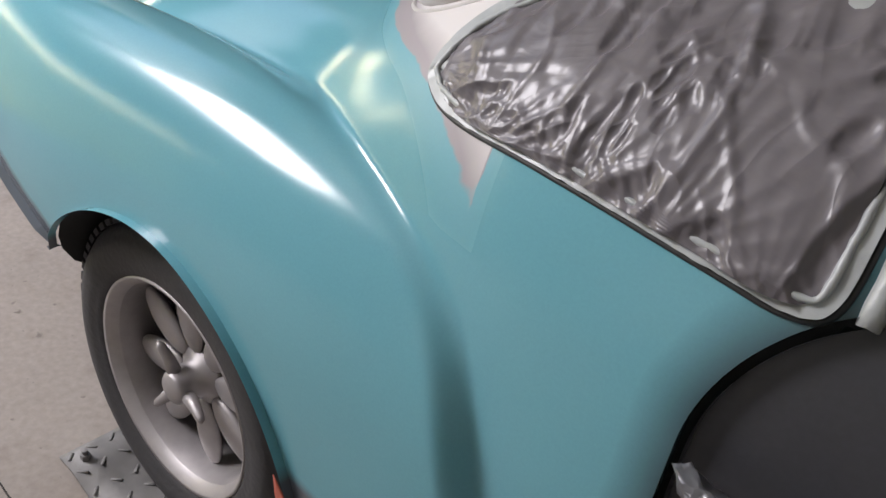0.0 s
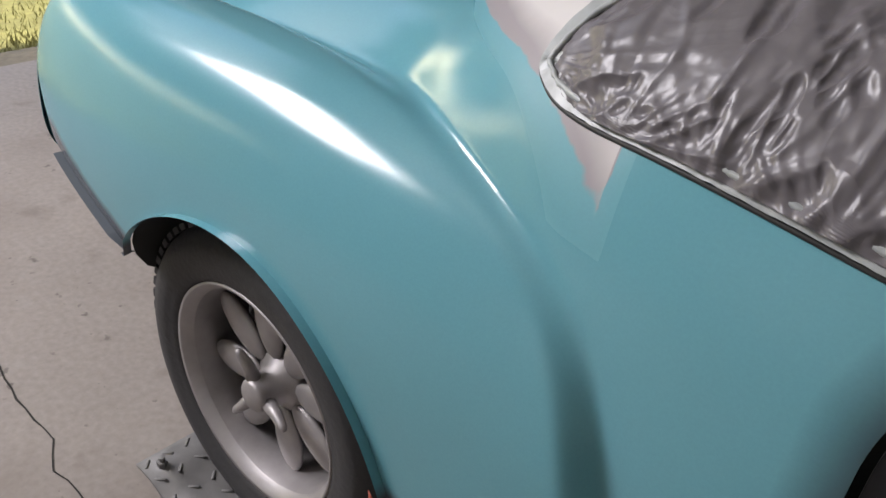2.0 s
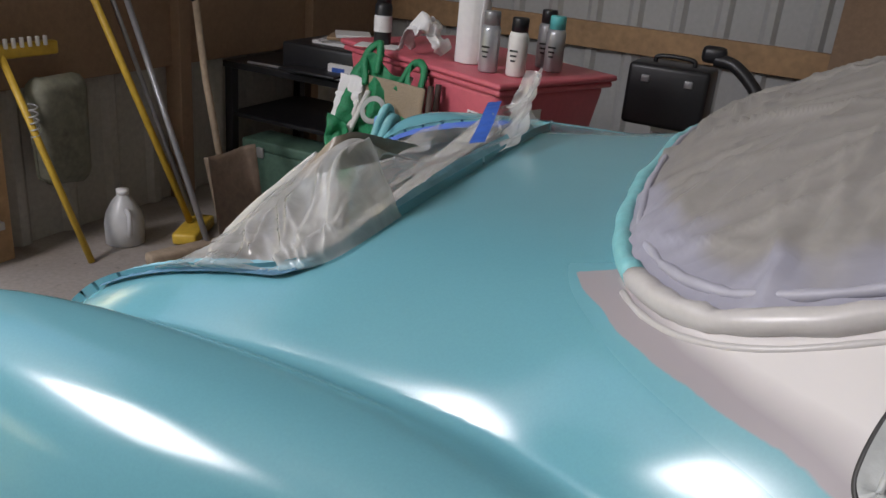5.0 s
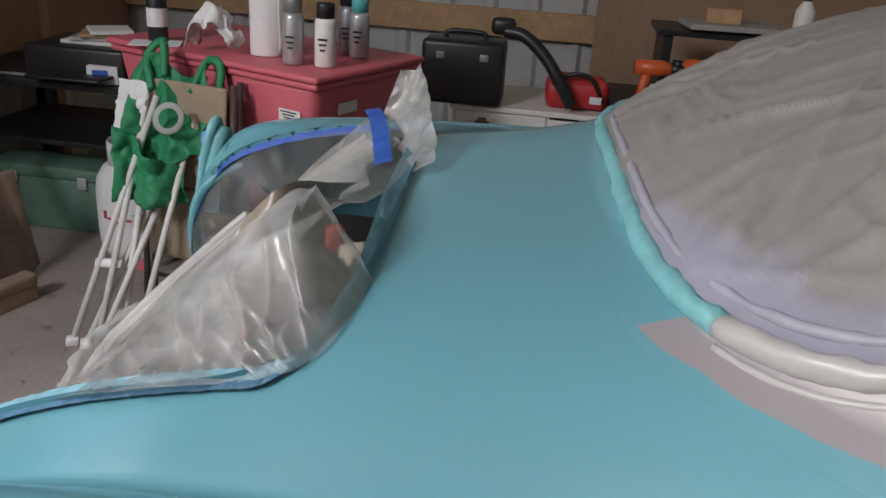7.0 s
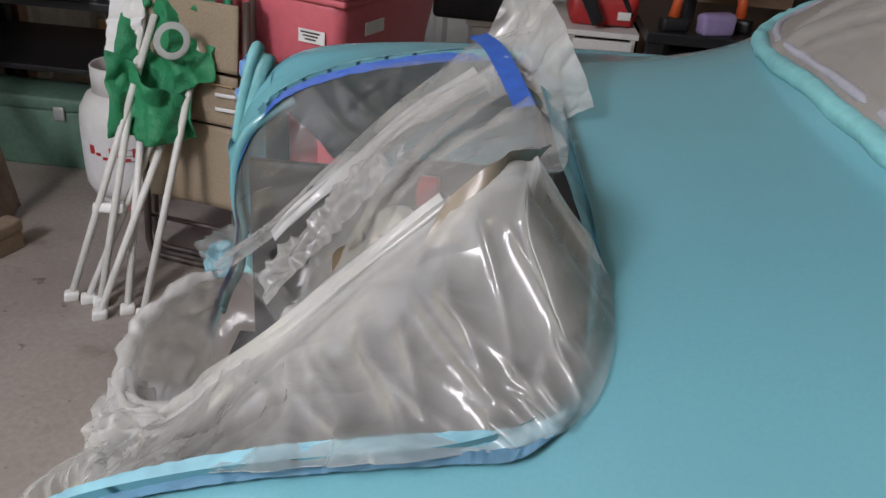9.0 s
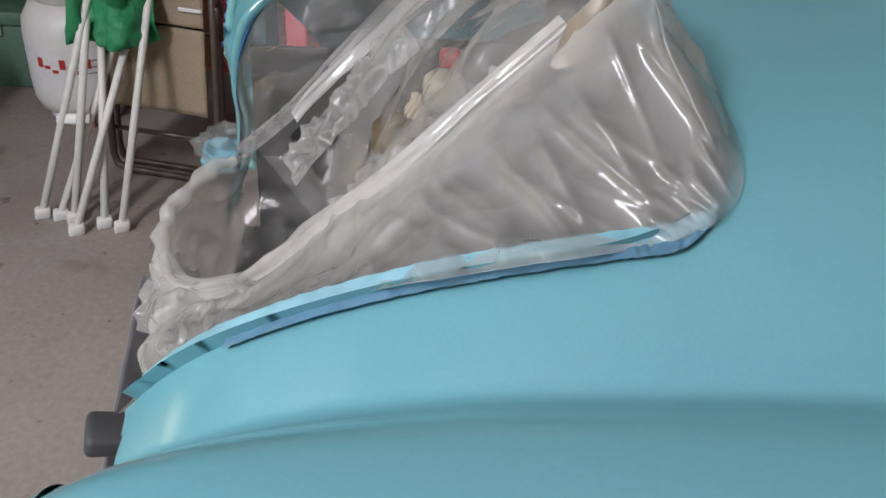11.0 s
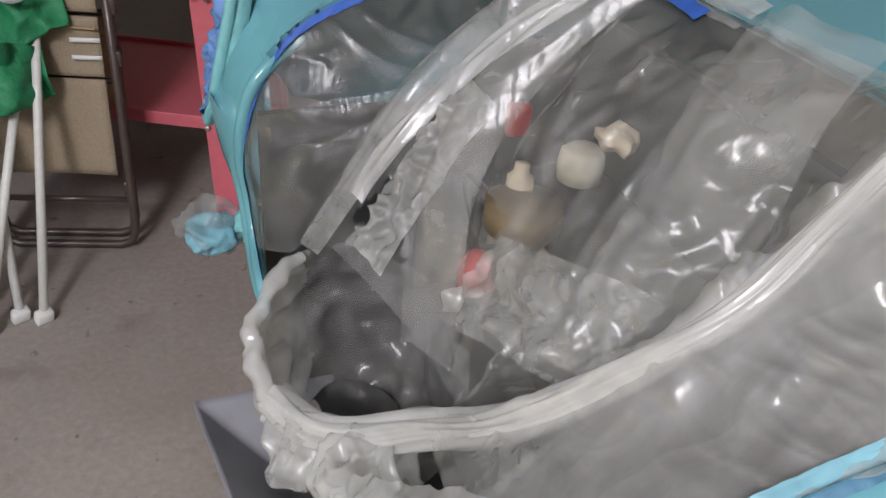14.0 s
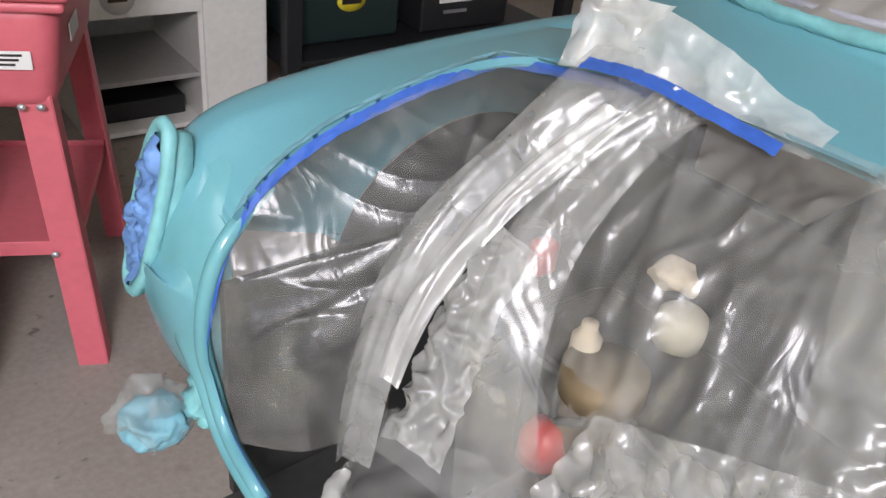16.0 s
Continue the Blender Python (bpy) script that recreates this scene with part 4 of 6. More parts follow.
part("brake_drum", lathe([(0.001, -0.035), (0.15, -0.035), (0.15, -0.06), (0.001, -0.06)], None, steps=40), DARK, wheel)
hub = part("hub", lathe([(0.060, -0.01), (0.054, 0.012), (0.036, 0.022), (0.031, 0.045), (0.030, 0.060), (0.031, 0.066), (0.026, 0.072), (0.001, 0.074)], None, steps=36), ALLOY, wheel, "three-eared spinner hub cap")
for i in range(3):
    a = i * math.tau / 3 + radians(112)
    d = Vector((math.cos(a), math.sin(a), 0))
    part("spinner_ear", tube([d * 0.028 + Vector((0, 0, 0.056)), d * 0.055 + Vector((0, 0, 0.060)), d * 0.082 + Vector((0, 0, 0.068)), d * 0.089 + Vector((0, 0, 0.070))], [0.013, 0.011, 0.008, 0.004], sides=10), ALLOY, hub)
for side in (-1, 1):
    liner = bmesh.new()
    for i in range(25):
        a = math.pi * i / 24
        x, z = ARCH_X + (ARCH_R + 0.012) * math.cos(a), ARCH_Z + (ARCH_R + 0.010) * math.sin(a)
        for y in (0.80, 0.50):
            liner.verts.new((x, side * min(y, side_q(x, z) - 0.012 if y > 0.6 else y), z))
    liner.verts.ensure_lookup_table()
    for i in range(24):
        liner.faces.new([liner.verts[k] for k in (2 * i, 2 * i + 1, 2 * i + 3, 2 * i + 2)])
    part("wheel_housing", liner, DARK, car, "black inner wheel housing")
    part("inner_panel", box((0.72, 0.012, 0.62), (AXLE_X, side * 0.498, 0.42)), DARK, car, smooth=False)
part("underbody", box((2.3, 1.0, 0.03), (0.50, 0, 0.30)), DARK, car, smooth=False)
# black sheet added in place of the shade below the sill
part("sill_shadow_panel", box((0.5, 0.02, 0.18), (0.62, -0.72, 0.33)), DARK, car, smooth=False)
red_spot = crumple(slab(sheet(lambda u, v: (0.285 + 0.05 * u, -side_q(0.285 + 0.05 * u, 0.365 + 0.055 * v) - 0.002, 0.365 + 0.055 * v - 0.05 * u), 6, 6), 0.002), 0.001, 0.02)
part("primer_spot", red_spot, mat("red_oxide", (0.36, 0.08, 0.05), 0.6, vary=0.3), car, "patch of red oxide primer")

# engine bay
part("bulkhead", box((0.02, 0.84, 0.58), (-0.170, 0, 0.585)), ENGINE, car, smooth=False)
part("bay_floor", box((0.56, 1.0, 0.02), (-0.43, 0, 0.32)), ENGINE, car, smooth=False)
part("bay_side", box((0.40, 0.015, 0.38), (-0.38, -0.535, 0.51)), ENGINE, car, smooth=False)
part("bay_side", box((0.50, 0.015, 0.38), (-0.43, 0.512, 0.51)), ENGINE, car, smooth=False)
apron = [W(*p) for p in ((-0.60, 0.530, 0.815), (-0.645, 0.52, 0.785), (-0.685, 0.51, 0.745), (-0.705, 0.51, 0.68), (-0.708, 0.515, 0.61), (-0.70, 0.512, 0.55), (-0.70, 0.472, 0.488), (-0.705, 0.37, 0.468), (-0.69, 0.1, 0.38), (-0.67, -0.25, 0.36), (-0.69, -0.42, 0.46), (-0.685, -0.455, 0.56), (-0.655, -0.43, 0.66), (-0.60, -0.43, 0.72))]
rim_line = [CAR.inverted() @ p for p in line(apron, 72)]
for piece in (rim_line[:40], rim_line[56:]):
    part("rear_apron", tube(piece, 0.011, sides=12), TEAL, car, "narrow teal rolled edge of the engine opening")
outer = [(-0.60, 0.60, 0.855), (-0.66, 0.62, 0.83), (-0.705, 0.625, 0.76), (-0.725, 0.62, 0.68), (-0.722, 0.60, 0.61), (-0.712, 0.537, 0.53), (-0.71, 0.485, 0.462), (-0.712, 0.375, 0.438), (-0.69, 0.1, 0.36), (-0.682, -0.30, 0.345), (-0.722, -0.46, 0.44), (-0.735, -0.55, 0.56), (-0.68, -0.54, 0.68), (-0.60, -0.47, 0.73)]
out_line = line(outer, 72)
for first, last in ((0, 40), (55, 72)):
    part("rear_panel", sheet(lambda u, v: rim_line[round(first + (last - first) * u)].lerp(out_line[round(first + (last - first) * u)], v) + Vector((-0.010, 0, 0.0)) * math.sin(math.pi * v), last - first, 8), TEAL, car, "teal panel round the engine opening")
engine = empty("engine", W(-0.40, 0, 0.33), "dusty flat engine with covers seen through plastic", "engine")
E0 = -Vector(W(-0.40, 0, 0.33))


def eng(name, b, m, label=""):
    b.transform(Matrix.Translation(E0))
    return part(name, b, m, engine, label)


eng("fan_housing", box((0.16, 0.52, 0.30), (-0.30, 0.05, 0.56), 0.05, seg=4), ENGINE)
eng("crankcase", box((0.26, 0.42, 0.12), (-0.37, 0.05, 0.39), 0.03), ENGINE)
eng("generator", lathe([(0.05, 0), (0.055, 0.02), (0.055, 0.18), (0.04, 0.20)], pose(-0.26, 0.06, 0.62, 0, -90, 0)), ENGINE)
eng("carburettor", join(lathe([(0.03, 0), (0.035, 0.08), (0.05, 0.085), (0.05, 0.12)], pose(-0.42, 0.13, 0.62)), box((0.06, 0.09, 0.05), (-0.42, 0.13, 0.66), 0.01)), mat("brass_alloy", (0.16, 0.12, 0.07), 0.6, metal=0.3))
eng("filler_cap", lathe([(0.026, 0), (0.028, 0.02), (0.026, 0.035), (0.018, 0.042), (0.001, 0.044)], pose(-0.378, 0.084, 0.796)), mat("aged_white_plastic", (0.42, 0.39, 0.32), 0.6, vary=0.2), "pale filler cap")
eng("distributor_cap", lathe([(0.03, 0), (0.03, 0.03), (0.02, 0.05), (0.001, 0.055)], pose(-0.455, 0.165, 0.590)), RED)
eng("spark_lead_cover", box((0.035, 0.028, 0.05), (-0.36, 0.312, 0.765), 0.008), RED)
for k in range(4):
    eng("ignition_lead", tube(line([(-0.466, 0.145 + 0.006 * k, 0.67), (-0.45, 0.12 + 0.04 * k, 0.69 + 0.01 * k), (-0.40, 0.26 - 0.12 * k, 0.66), (-0.36, 0.34 - 0.2 * k, 0.55)], 16), 0.005, sides=6), ENGINE)
eng("cloth_wad", blob((-0.285, 0.165, 0.80), (0.028, 0.032, 0.018), 4, 0.012, 0.03), BEIGE, "tan cloth wad stuffed into an inlet")
eng("coil", lathe([(0.016, 0), (0.018, 0.01), (0.018, 0.07), (0.010, 0.08), (0.010, 0.09)], pose(-0.409, 0.175, 0.68)), BEIGE)

# tail lamp under tape
lamp = empty("tail_lamp", label="tail lamp masked with crinkled blue tape", category="tail lamp")
long_axis = Vector((0.059, -0.036, 0.270)).normalized()
facing = Vector((-0.93, 0.02, 0.30))
facing = (facing - long_axis * facing.dot(long_axis)).normalized()
across = long_axis.cross(-facing)
LAMP = Matrix((across, long_axis, -facing)).transposed().to_4x4()
LAMP.translation = (-0.736, 0.652, 0.748)
lamp.matrix_world = LAMP


def oval(k, z, n=48):
    return [Vector((0.040 * k * math.cos(i * math.tau / n), 0.128 * k * math.copysign(abs(math.sin(i * math.tau / n)) ** 0.85, math.sin(i * math.tau / n)), z)) for i in range(n)]


part("lamp_rim", crumple(tube(oval(1.0, -0.012), 0.010, closed=True), 0.003, 0.02), TEAL_TAPE, lamp, "teal oversprayed lamp rim")
part("lamp_base", lathe([(0.001, 0.02), (0.05, 0.02), (0.05, -0.01), (0.001, -0.01)], Matrix.Diagonal((0.9, 2.4, 1, 1))), TEAL_TAPE, lamp)
part("tape", crumple(sheet(lambda u, v: (0.039 * u * math.cos(v * math.tau), 0.115 * u * math.sin(v * math.tau), -0.014 - 0.010 * (1 - u * u) - 0.006 * abs(math.sin(26 * u * math.sin(v * math.tau)))), 18, 64), 0.012, 0.03, 5.0), LAMPTAPE, lamp, "crinkled blue masking tape")

# ---- masking over the engine opening ----
inv = CAR.inverted()


def rim_point(s, side, lift=0.004):
    """A point on the edge of the opening: s from 0 at the front corner to 1 at the tail."""
    x = -0.205 - 0.475 * s
    w = float(open_r(x) if side < 0 else open_l(x))
    if s < 0.12:
        w -= 0.05 * (1 - s / 0.12) ** 2
    z = top_z(x, w) if side < 0 else far_z(x, w)
    return W(x, side * w, z + lift)


mask = empty("engine_mask", label="cloudy plastic sheeting taped over the open engine bay", category="plastic sheet")
# lines of the sheet from the front edge to the tail, from the far rim over the hollow to the near rim
LEFT = [tuple(rim_point(s, 1, 0.002)) for s in (0.0, 0.2, 0.42, 0.64, 0.86)] + [tuple(W(-0.700, 0.502, 0.68)), tuple(W(-0.702, 0.43, 0.505))]
STRIP = [(-0.20, 0.33, 0.990), (-0.27, 0.335, 0.965), (-0.34, 0.345, 0.905), (-0.42, 0.37, 0.825), (-0.50, 0.378, 0.750), (-0.57, 0.35, 0.685), (-0.65, 0.255, 0.625)]
HOLLOW_A = [(-0.19, 0.20, 0.985), (-0.26, 0.20, 0.955), (-0.33, 0.20, 0.905), (-0.40, 0.20, 0.825), (-0.46, 0.21, 0.70), (-0.50, 0.21, 0.60), (-0.54, 0.20, 0.50)]
HOLLOW_B = [(-0.19, 0.02, 0.990), (-0.26, 0.02, 0.955), (-0.32, 0.02, 0.910), (-0.38, 0.02, 0.855), (-0.44, 0.005, 0.75), (-0.49, 0.0, 0.65), (-0.54, 0.0, 0.55)]
HOLLOW_C = [(-0.20, -0.13, 1.005), (-0.26, -0.13, 0.985), (-0.31, -0.13, 0.920), (-0.36, -0.125, 0.83), (-0.42, -0.12, 0.75), (-0.49, -0.10, 0.68), (-0.56, -0.06, 0.60)]
RIDGE = [(-0.225, -0.215, 1.030), (-0.256, -0.252, 1.054), (-0.32, -0.270, 1.0), (-0.40, -0.279, 0.917), (-0.478, -0.26, 0.83), (-0.553, -0.21, 0.73), (-0.613, -0.13, 0.637)]
RIGHT = [tuple(W(x, -q, top_z(x, q) + 0.004)) for x, q in ((-0.178, 0.30), (-0.188, 0.385), (-0.212, 0.438))] + [tuple(rim_point(s, -1)) for s in (0.12, 0.35, 0.62, 0.98)]
LINES = (LEFT, STRIP, HOLLOW_A, HOLLOW_B, HOLLOW_C, RIDGE, RIGHT)


def film_point(u, v):
    """u: front to tail, v: far rim to near rim."""
    l, s, a, b, c, r, e = [catmull(k, u) for k in LINES]
    ls = l.lerp(s, 0.5) + Vector((0, 0, -0.012 - 0.02 * math.sin(math.pi * u)))
    re = r.lerp(e, 0.5) + Vector((-0.004, -0.012, 0.010 * math.sin(math.pi * u)))
    return catmull([l, ls, s, a, b, c, r, re, e], v)


folds = random.Random(11)
CREASES = []


def crease(a, b, h, w):
    CREASES.append((np.array(a, float), np.array(b, float), h, w))


# pleats that fan from the propped peak and the ridge to the near tape
for k in range(46):
    s = folds.random()
    e, r = catmull(RIGHT, s), catmull(RIDGE, min(1, max(0.12, s + folds.uniform(-0.22, 0.04))))
    crease(e.lerp(r, folds.uniform(0, 0.2)), r.lerp(e, folds.uniform(0, 0.35)), folds.uniform(0.003, 0.010), folds.uniform(0.003, 0.010))
# short puckers along the near tape
for k in range(34):
    s = 0.30 + 0.65 * folds.random()
    e, r = catmull(RIGHT, s), catmull(RIDGE, max(0.1, s + folds.uniform(-0.15, 0.05)))
    crease(e, e.lerp(r, folds.uniform(0.15, 0.4)), folds.uniform(0.004, 0.010), folds.uniform(0.002, 0.005))
# soft pleats from the far rim
for k in range(26):
    l, m = catmull(LEFT, folds.random()), catmull(STRIP, folds.random())
    crease(l, l.lerp(m, folds.uniform(0.2, 0.9)), folds.uniform(0.003, 0.008), folds.uniform(0.003, 0.008))
# long folds that run from the taped bunch down into the hollow
for k in range(18):
    a = Vector((-0.24, folds.uniform(0.0, 0.30), 0.97))
    t = Vector((folds.uniform(-0.62, -0.42), folds.uniform(-0.10, 0.24), 0.7))
    crease(a, t, folds.uniform(0.004, 0.012), folds.uniform(0.004, 0.010))
for k in range(16):
    a = catmull(RIDGE, folds.random())
    crease(a, a + Vector((folds.uniform(-0.06, 0.06), folds.uniform(0.06, 0.20), -0.05)), folds.uniform(0.005, 0.014), folds.uniform(0.004, 0.010))
for k in range(60):
    a = Vector((folds.uniform(-0.58, -0.40), folds.uniform(-0.12, 0.20), 0.7))
    w = folds.uniform(0, 6.3)
    crease(a, a + Vector((math.cos(w), math.sin(w), 0)) * folds.uniform(0.03, 0.10), folds.uniform(0.004, 0.011), folds.uniform(0.003, 0.007))


def pull(b):
    """Draws the sheet into long straight folds."""
    pts = np.array([v.co for v in b.verts])
    rise = np.zeros(len(pts))
    for a, c, h, w in CREASES:
        right = max(a[1], c[1]) < -0.20
        d = c - a
        cols = [0, 2] if right else [0, 1]
        aa, dd = a[cols], d[cols]
        rel = pts[:, cols] - aa
        t = np.clip(rel @ dd / (dd @ dd), 0, 1)
        far = np.linalg.norm(rel - t[:, None] * dd, axis=1)
        zone = (pts[:, 1] < -0.24) if right else (pts[:, 1] > -0.26)
        rise += zone * h * np.exp(-far / w) * np.minimum(1, 6 * (1 - t) + 0.15) * np.minimum(1, 6 * t + 0.15)
    for v, k in zip(b.verts, rise):
        soft = 0.007 * rough_noise(v.co, 0.16, 2)
        if v.is_boundary:
            soft, k = 0, 0
        v.co += (Vector((-0.45, -0.80, 0.40)) if v.co.y < -0.27 else Vector((-0.30, 0.05, 0.95))) * (min(k, 0.026) + soft)
    return b


def slit(p):
    """The long gap that stays open beside the folded strip, and the mouth of the pouch."""
    a, b = Vector((-0.607, 0.285)), Vector((-0.440, 0.335))
    d = b - a
    t = (Vector((p.x, p.y)) - a).dot(d) / d.length_squared
    if 0 < t < 1 and (Vector((p.x, p.y)) - a - d * t).length < 0.020 * math.sin(math.pi * t) + 0.002:
        return False
    return math.hypot((p.x + 0.655) / 0.075, (p.y - 0.09) / 0.10) > 1


main = part("main_sheet", pull(sheet(film_point, 180, 240, slit)), FILM, mask, "cloudy wrinkled polythene sheet")
ridge_line = [Vector(q) for q in line(RIDGE, 40)]


def main_haze(p):
    ridge = min((Vector(p) - q).length for q in ridge_line)
    a = 0.14 + 0.05 * max(0, min(1, (0.30 - p.y) / 0.08)) * max(0, min(1, (p.x + 0.56) / 0.06))
    if p.y < 0.05 and p.x > -0.34:
        a += 0.16 * min(1, (0.05 - p.y) / 0.15) * min(1, (p.x + 0.34) / 0.06)
    if p.y < -0.2:
        a = max(a, 0.24 + 0.14 * min(1, (-0.2 - p.y) / 0.08))
    return a + 0.20 * math.exp(-(ridge / 0.022) ** 2)


haze(main, main_haze)


def fold_sheet(path, across, lift, seed, nu=90, nv=30, ridge=0.35, pleats=2.0):
    """A pleated band of film that follows a line: its creases run lengthwise."""
    def at(u, v):
        p = catmull(path, u)
        wide = Vector(across[0]).lerp(Vector(across[1]), u)
        hump = lift * max(0, 1 - abs(v - ridge) / (ridge if v < ridge else 1 - ridge)) ** 0.8
        crisp = 0.004 * max(0, 1 - abs(rough_noise((u * 1.6, v * pleats * 0.6, 0), 0.6, seed)) * 4) + 0.008 * rough_noise((u * 1.5, v * 1.5, 2), 0.5, seed)
        return p + wide * (v - 0.5) + Vector((-0.35, 0.1, 0.9)) * (hump + crisp)
    return sheet(at, nu, nv)


strip = fold_sheet([(-0.215, 0.315, 1.0), (-0.29, 0.33, 0.968), (-0.36, 0.352, 0.905), (-0.44, 0.378, 0.825), (-0.52, 0.378, 0.748), (-0.60, 0.325, 0.672), (-0.675, 0.240, 0.620)], ((0.085, -0.12, 0.0), (0.022, -0.04, 0.012)), 0.020, 1.0)
haze(part("folded_strip", strip, FILM, mask, "doubled white fold of film"), lambda p: 0.32 + 0.12 * rough_noise(p, 0.05, 3))
strip = fold_sheet([(-0.30, 0.30, 0.955), (-0.37, 0.315, 0.90), (-0.45, 0.335, 0.82), (-0.53, 0.33, 0.735), (-0.60, 0.295, 0.665)], ((0.03, -0.05, 0.012), (0.015, -0.03, 0.0)), 0.012, 6.0)
haze(part("folded_strip", strip, FILM, mask, "doubled white fold of film"), lambda p: 0.42)
inner = fold_sheet([(-0.25, 0.24, 0.985), (-0.33, 0.265, 0.915), (-0.42, 0.265, 0.82), (-0.49, 0.225, 0.71), (-0.515, 0.18, 0.60), (-0.525, 0.15, 0.48)], ((0.05, -0.06, 0.0), (0.05, -0.10, 0.02)), 0.022, 4.0)
haze(part("hanging_fold", inner, FILM, mask, "loose hanging fold of clear film"), lambda p: 0.24)
inner = fold_sheet([(-0.22, -0.05, 1.01), (-0.30, -0.09, 0.965), (-0.37, -0.13, 0.88), (-0.44, -0.16, 0.79), (-0.50, -0.16, 0.72)], ((0.04, -0.14, 0.02), (0.06, -0.12, 0.05)), 0.030, 9.0)
haze(part("hanging_fold", crumple(inner, 0.008, 0.04, 2.0), FILM, mask, "loose hanging fold of clear film"), lambda p: 0.22)
crush = fold_sheet([(-0.42, 0.30, 0.80), (-0.48, 0.295, 0.745), (-0.54, 0.265, 0.67), (-0.60, 0.235, 0.60)], ((0.025, -0.06, 0.0), (0.03, -0.08, 0.0)), 0.026, 12.0)
haze(part("crushed_fold", crumple(crush, 0.016, 0.03, 3.0), FILM, mask, "crushed bright fold of film"), lambda p: 0.38)
crush = sheet(lambda u, v: Vector((-0.46, 0.10, 0.715)).lerp(Vector((-0.395, -0.16, 0.80)), u) + Vector((-0.075, 0.01, -0.12)) * v, 50, 30)
haze(part("crushed_fold", crumple(crush, 0.020, 0.045, 5.0), FILM, mask, "crushed silvery film in the hollow"), lambda p: 0.30)
tip = sheet(lambda u, v: catmull([(-0.285, 0.40, 0.985), (-0.25, 0.30, 0.985), (-0.222, 0.20, 0.97), (-0.205, 0.10, 0.965)], u) + Vector((0.05 * v, 0.01 * math.sin(9 * u), 0)) + Vector((0, 0, 1)) * v * (0.095 - 0.070 * u) + Vector((1, 0.2, 0)) * 0.012 * (abs(math.sin(11 * u + 2 * v)) - 0.4) * math.sin(math.pi * min(1, v + 0.25)), 80, 20)
haze(part("standing_flap", crumple(tip, 0.006, 0.05, 3.0), FILM, mask, "loose flap of film standing up"), lambda p: 0.46)
tuft = sheet(lambda u, v: Vector((-0.275, 0.385, 0.98)).lerp(Vector((-0.235, 0.375, 1.068)), v) + Vector((0.05, -0.05, 0.004)) * (u - 0.5) * (0.9 + 0.5 * v) + Vector((0.3, 1, 0)) * 0.02 * math.sin(5 * u) * v, 24, 26)
haze(part("film_tuft", crumple(tuft, 0.010, 0.04, 8.0), FILM, mask, "gathered tuft of film"), lambda p: 0.50)
# the fold's shade is put into its colour: opaque brown, not clear film
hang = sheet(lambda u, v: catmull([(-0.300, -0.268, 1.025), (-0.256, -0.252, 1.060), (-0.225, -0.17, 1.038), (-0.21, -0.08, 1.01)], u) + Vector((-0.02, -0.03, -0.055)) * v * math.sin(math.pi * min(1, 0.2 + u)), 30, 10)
part("shaded_fold", crumple(hang, 0.006, 0.04, 2.0), mat("shade_brown_film", (0.20, 0.17, 0.13), 0.35, vary=0.3), mask, "fold of film coloured brown for its shade")

# the gathered pouch of film at the tail, its mouth open upwards
MOUTH = [(-0.716, 0.214, 0.612), (-0.762, 0.145, 0.578), (-0.758, 0.06, 0.552), (-0.70, -0.02, 0.562), (-0.615, -0.068, 0.600), (-0.545, -0.035, 0.602), (-0.512, 0.07, 0.585), (-0.520, 0.19, 0.590), (-0.59, 0.255, 0.612), (-0.665, 0.255, 0.622)]
mouth = [p.to_3d() if len(p) == 2 else p for p in rounded([Vector(p) for p in MOUTH], 12)]


def pouch_at(u, v):
    i = v * len(mouth)
    p = mouth[int(i) % len(mouth)].lerp(mouth[(int(i) + 1) % len(mouth)], i % 1)
    low = Vector((-0.635, 0.095, 0.385))
    k = 0.55 + 0.45 * u ** 0.7 + 0.10 * math.sin(math.pi * u)
    q = low + (p - low) * k
    q.z = low.z + (p.z - low.z) * u
    return q


pouch = sheet(pouch_at, 50, 140)
haze(part("pouch", crumple(pouch, 0.016, 0.06, 4.0), FILM, mask, "gathered pouch of clear film"), lambda p: 0.15 + 0.48 * max(0, min(1, (-0.665 - p.x) * 22)))
lip = crumple(tube(mouth[-8:] + mouth[:40], 0.012, sides=14), 0.012, 0.04, 3.0)
haze(part("pouch_lip", lip, FILM, mask, "turned-over lip of the film pouch"), lambda p: 0.50)
part("pouch_bottom", crumple(lathe([(0.001, 0), (0.085, 0.0), (0.10, 0.02)], pose(-0.635, 0.095, 0.39) @ Matrix.Diagonal((0.75, 1.15, 1, 1)), cap=False), 0.01, 0.04), ENGINE, mask, "dark bottom inside the film pouch")


def bundle(path, radius, seed, n=110, sides=40):
    """Film gathered into a rope: many straight strands run along it."""
    b, rings, side = bmesh.new(), [], None
    for i in range(n + 1):
        t = i / n
        p, q = catmull(path, t), catmull(path, min(1, t + 0.01)) - catmull(path, max(0, t - 0.01))
        d = q.normalized()
        side = d.orthogonal().normalized() if side is None else (side - d * side.dot(d)).normalized()
        up, ring = d.cross(side), []
        for k in range(sides):
            w = k * math.tau / sides
            r = radius(t) * (1.15 - 0.9 * abs(rough_noise((math.cos(w) * 1.1, math.sin(w) * 1.1, t * 1.3), 0.42, seed)) - 0.35 * abs(rough_noise((math.cos(w) * 3, math.sin(w) * 3, t * 2), 0.5, seed + 4)))
            ring.append(b.verts.new(p + r * (math.cos(w) * side + math.sin(w) * up)))
        rings.append(ring)
    for r0, r1 in zip(rings[:-1], rings[1:]):
        for k in range(sides):
            b.faces.new((r0[k], r0[(k + 1) % sides], r1[(k + 1) % sides], r1[k]))
    return b


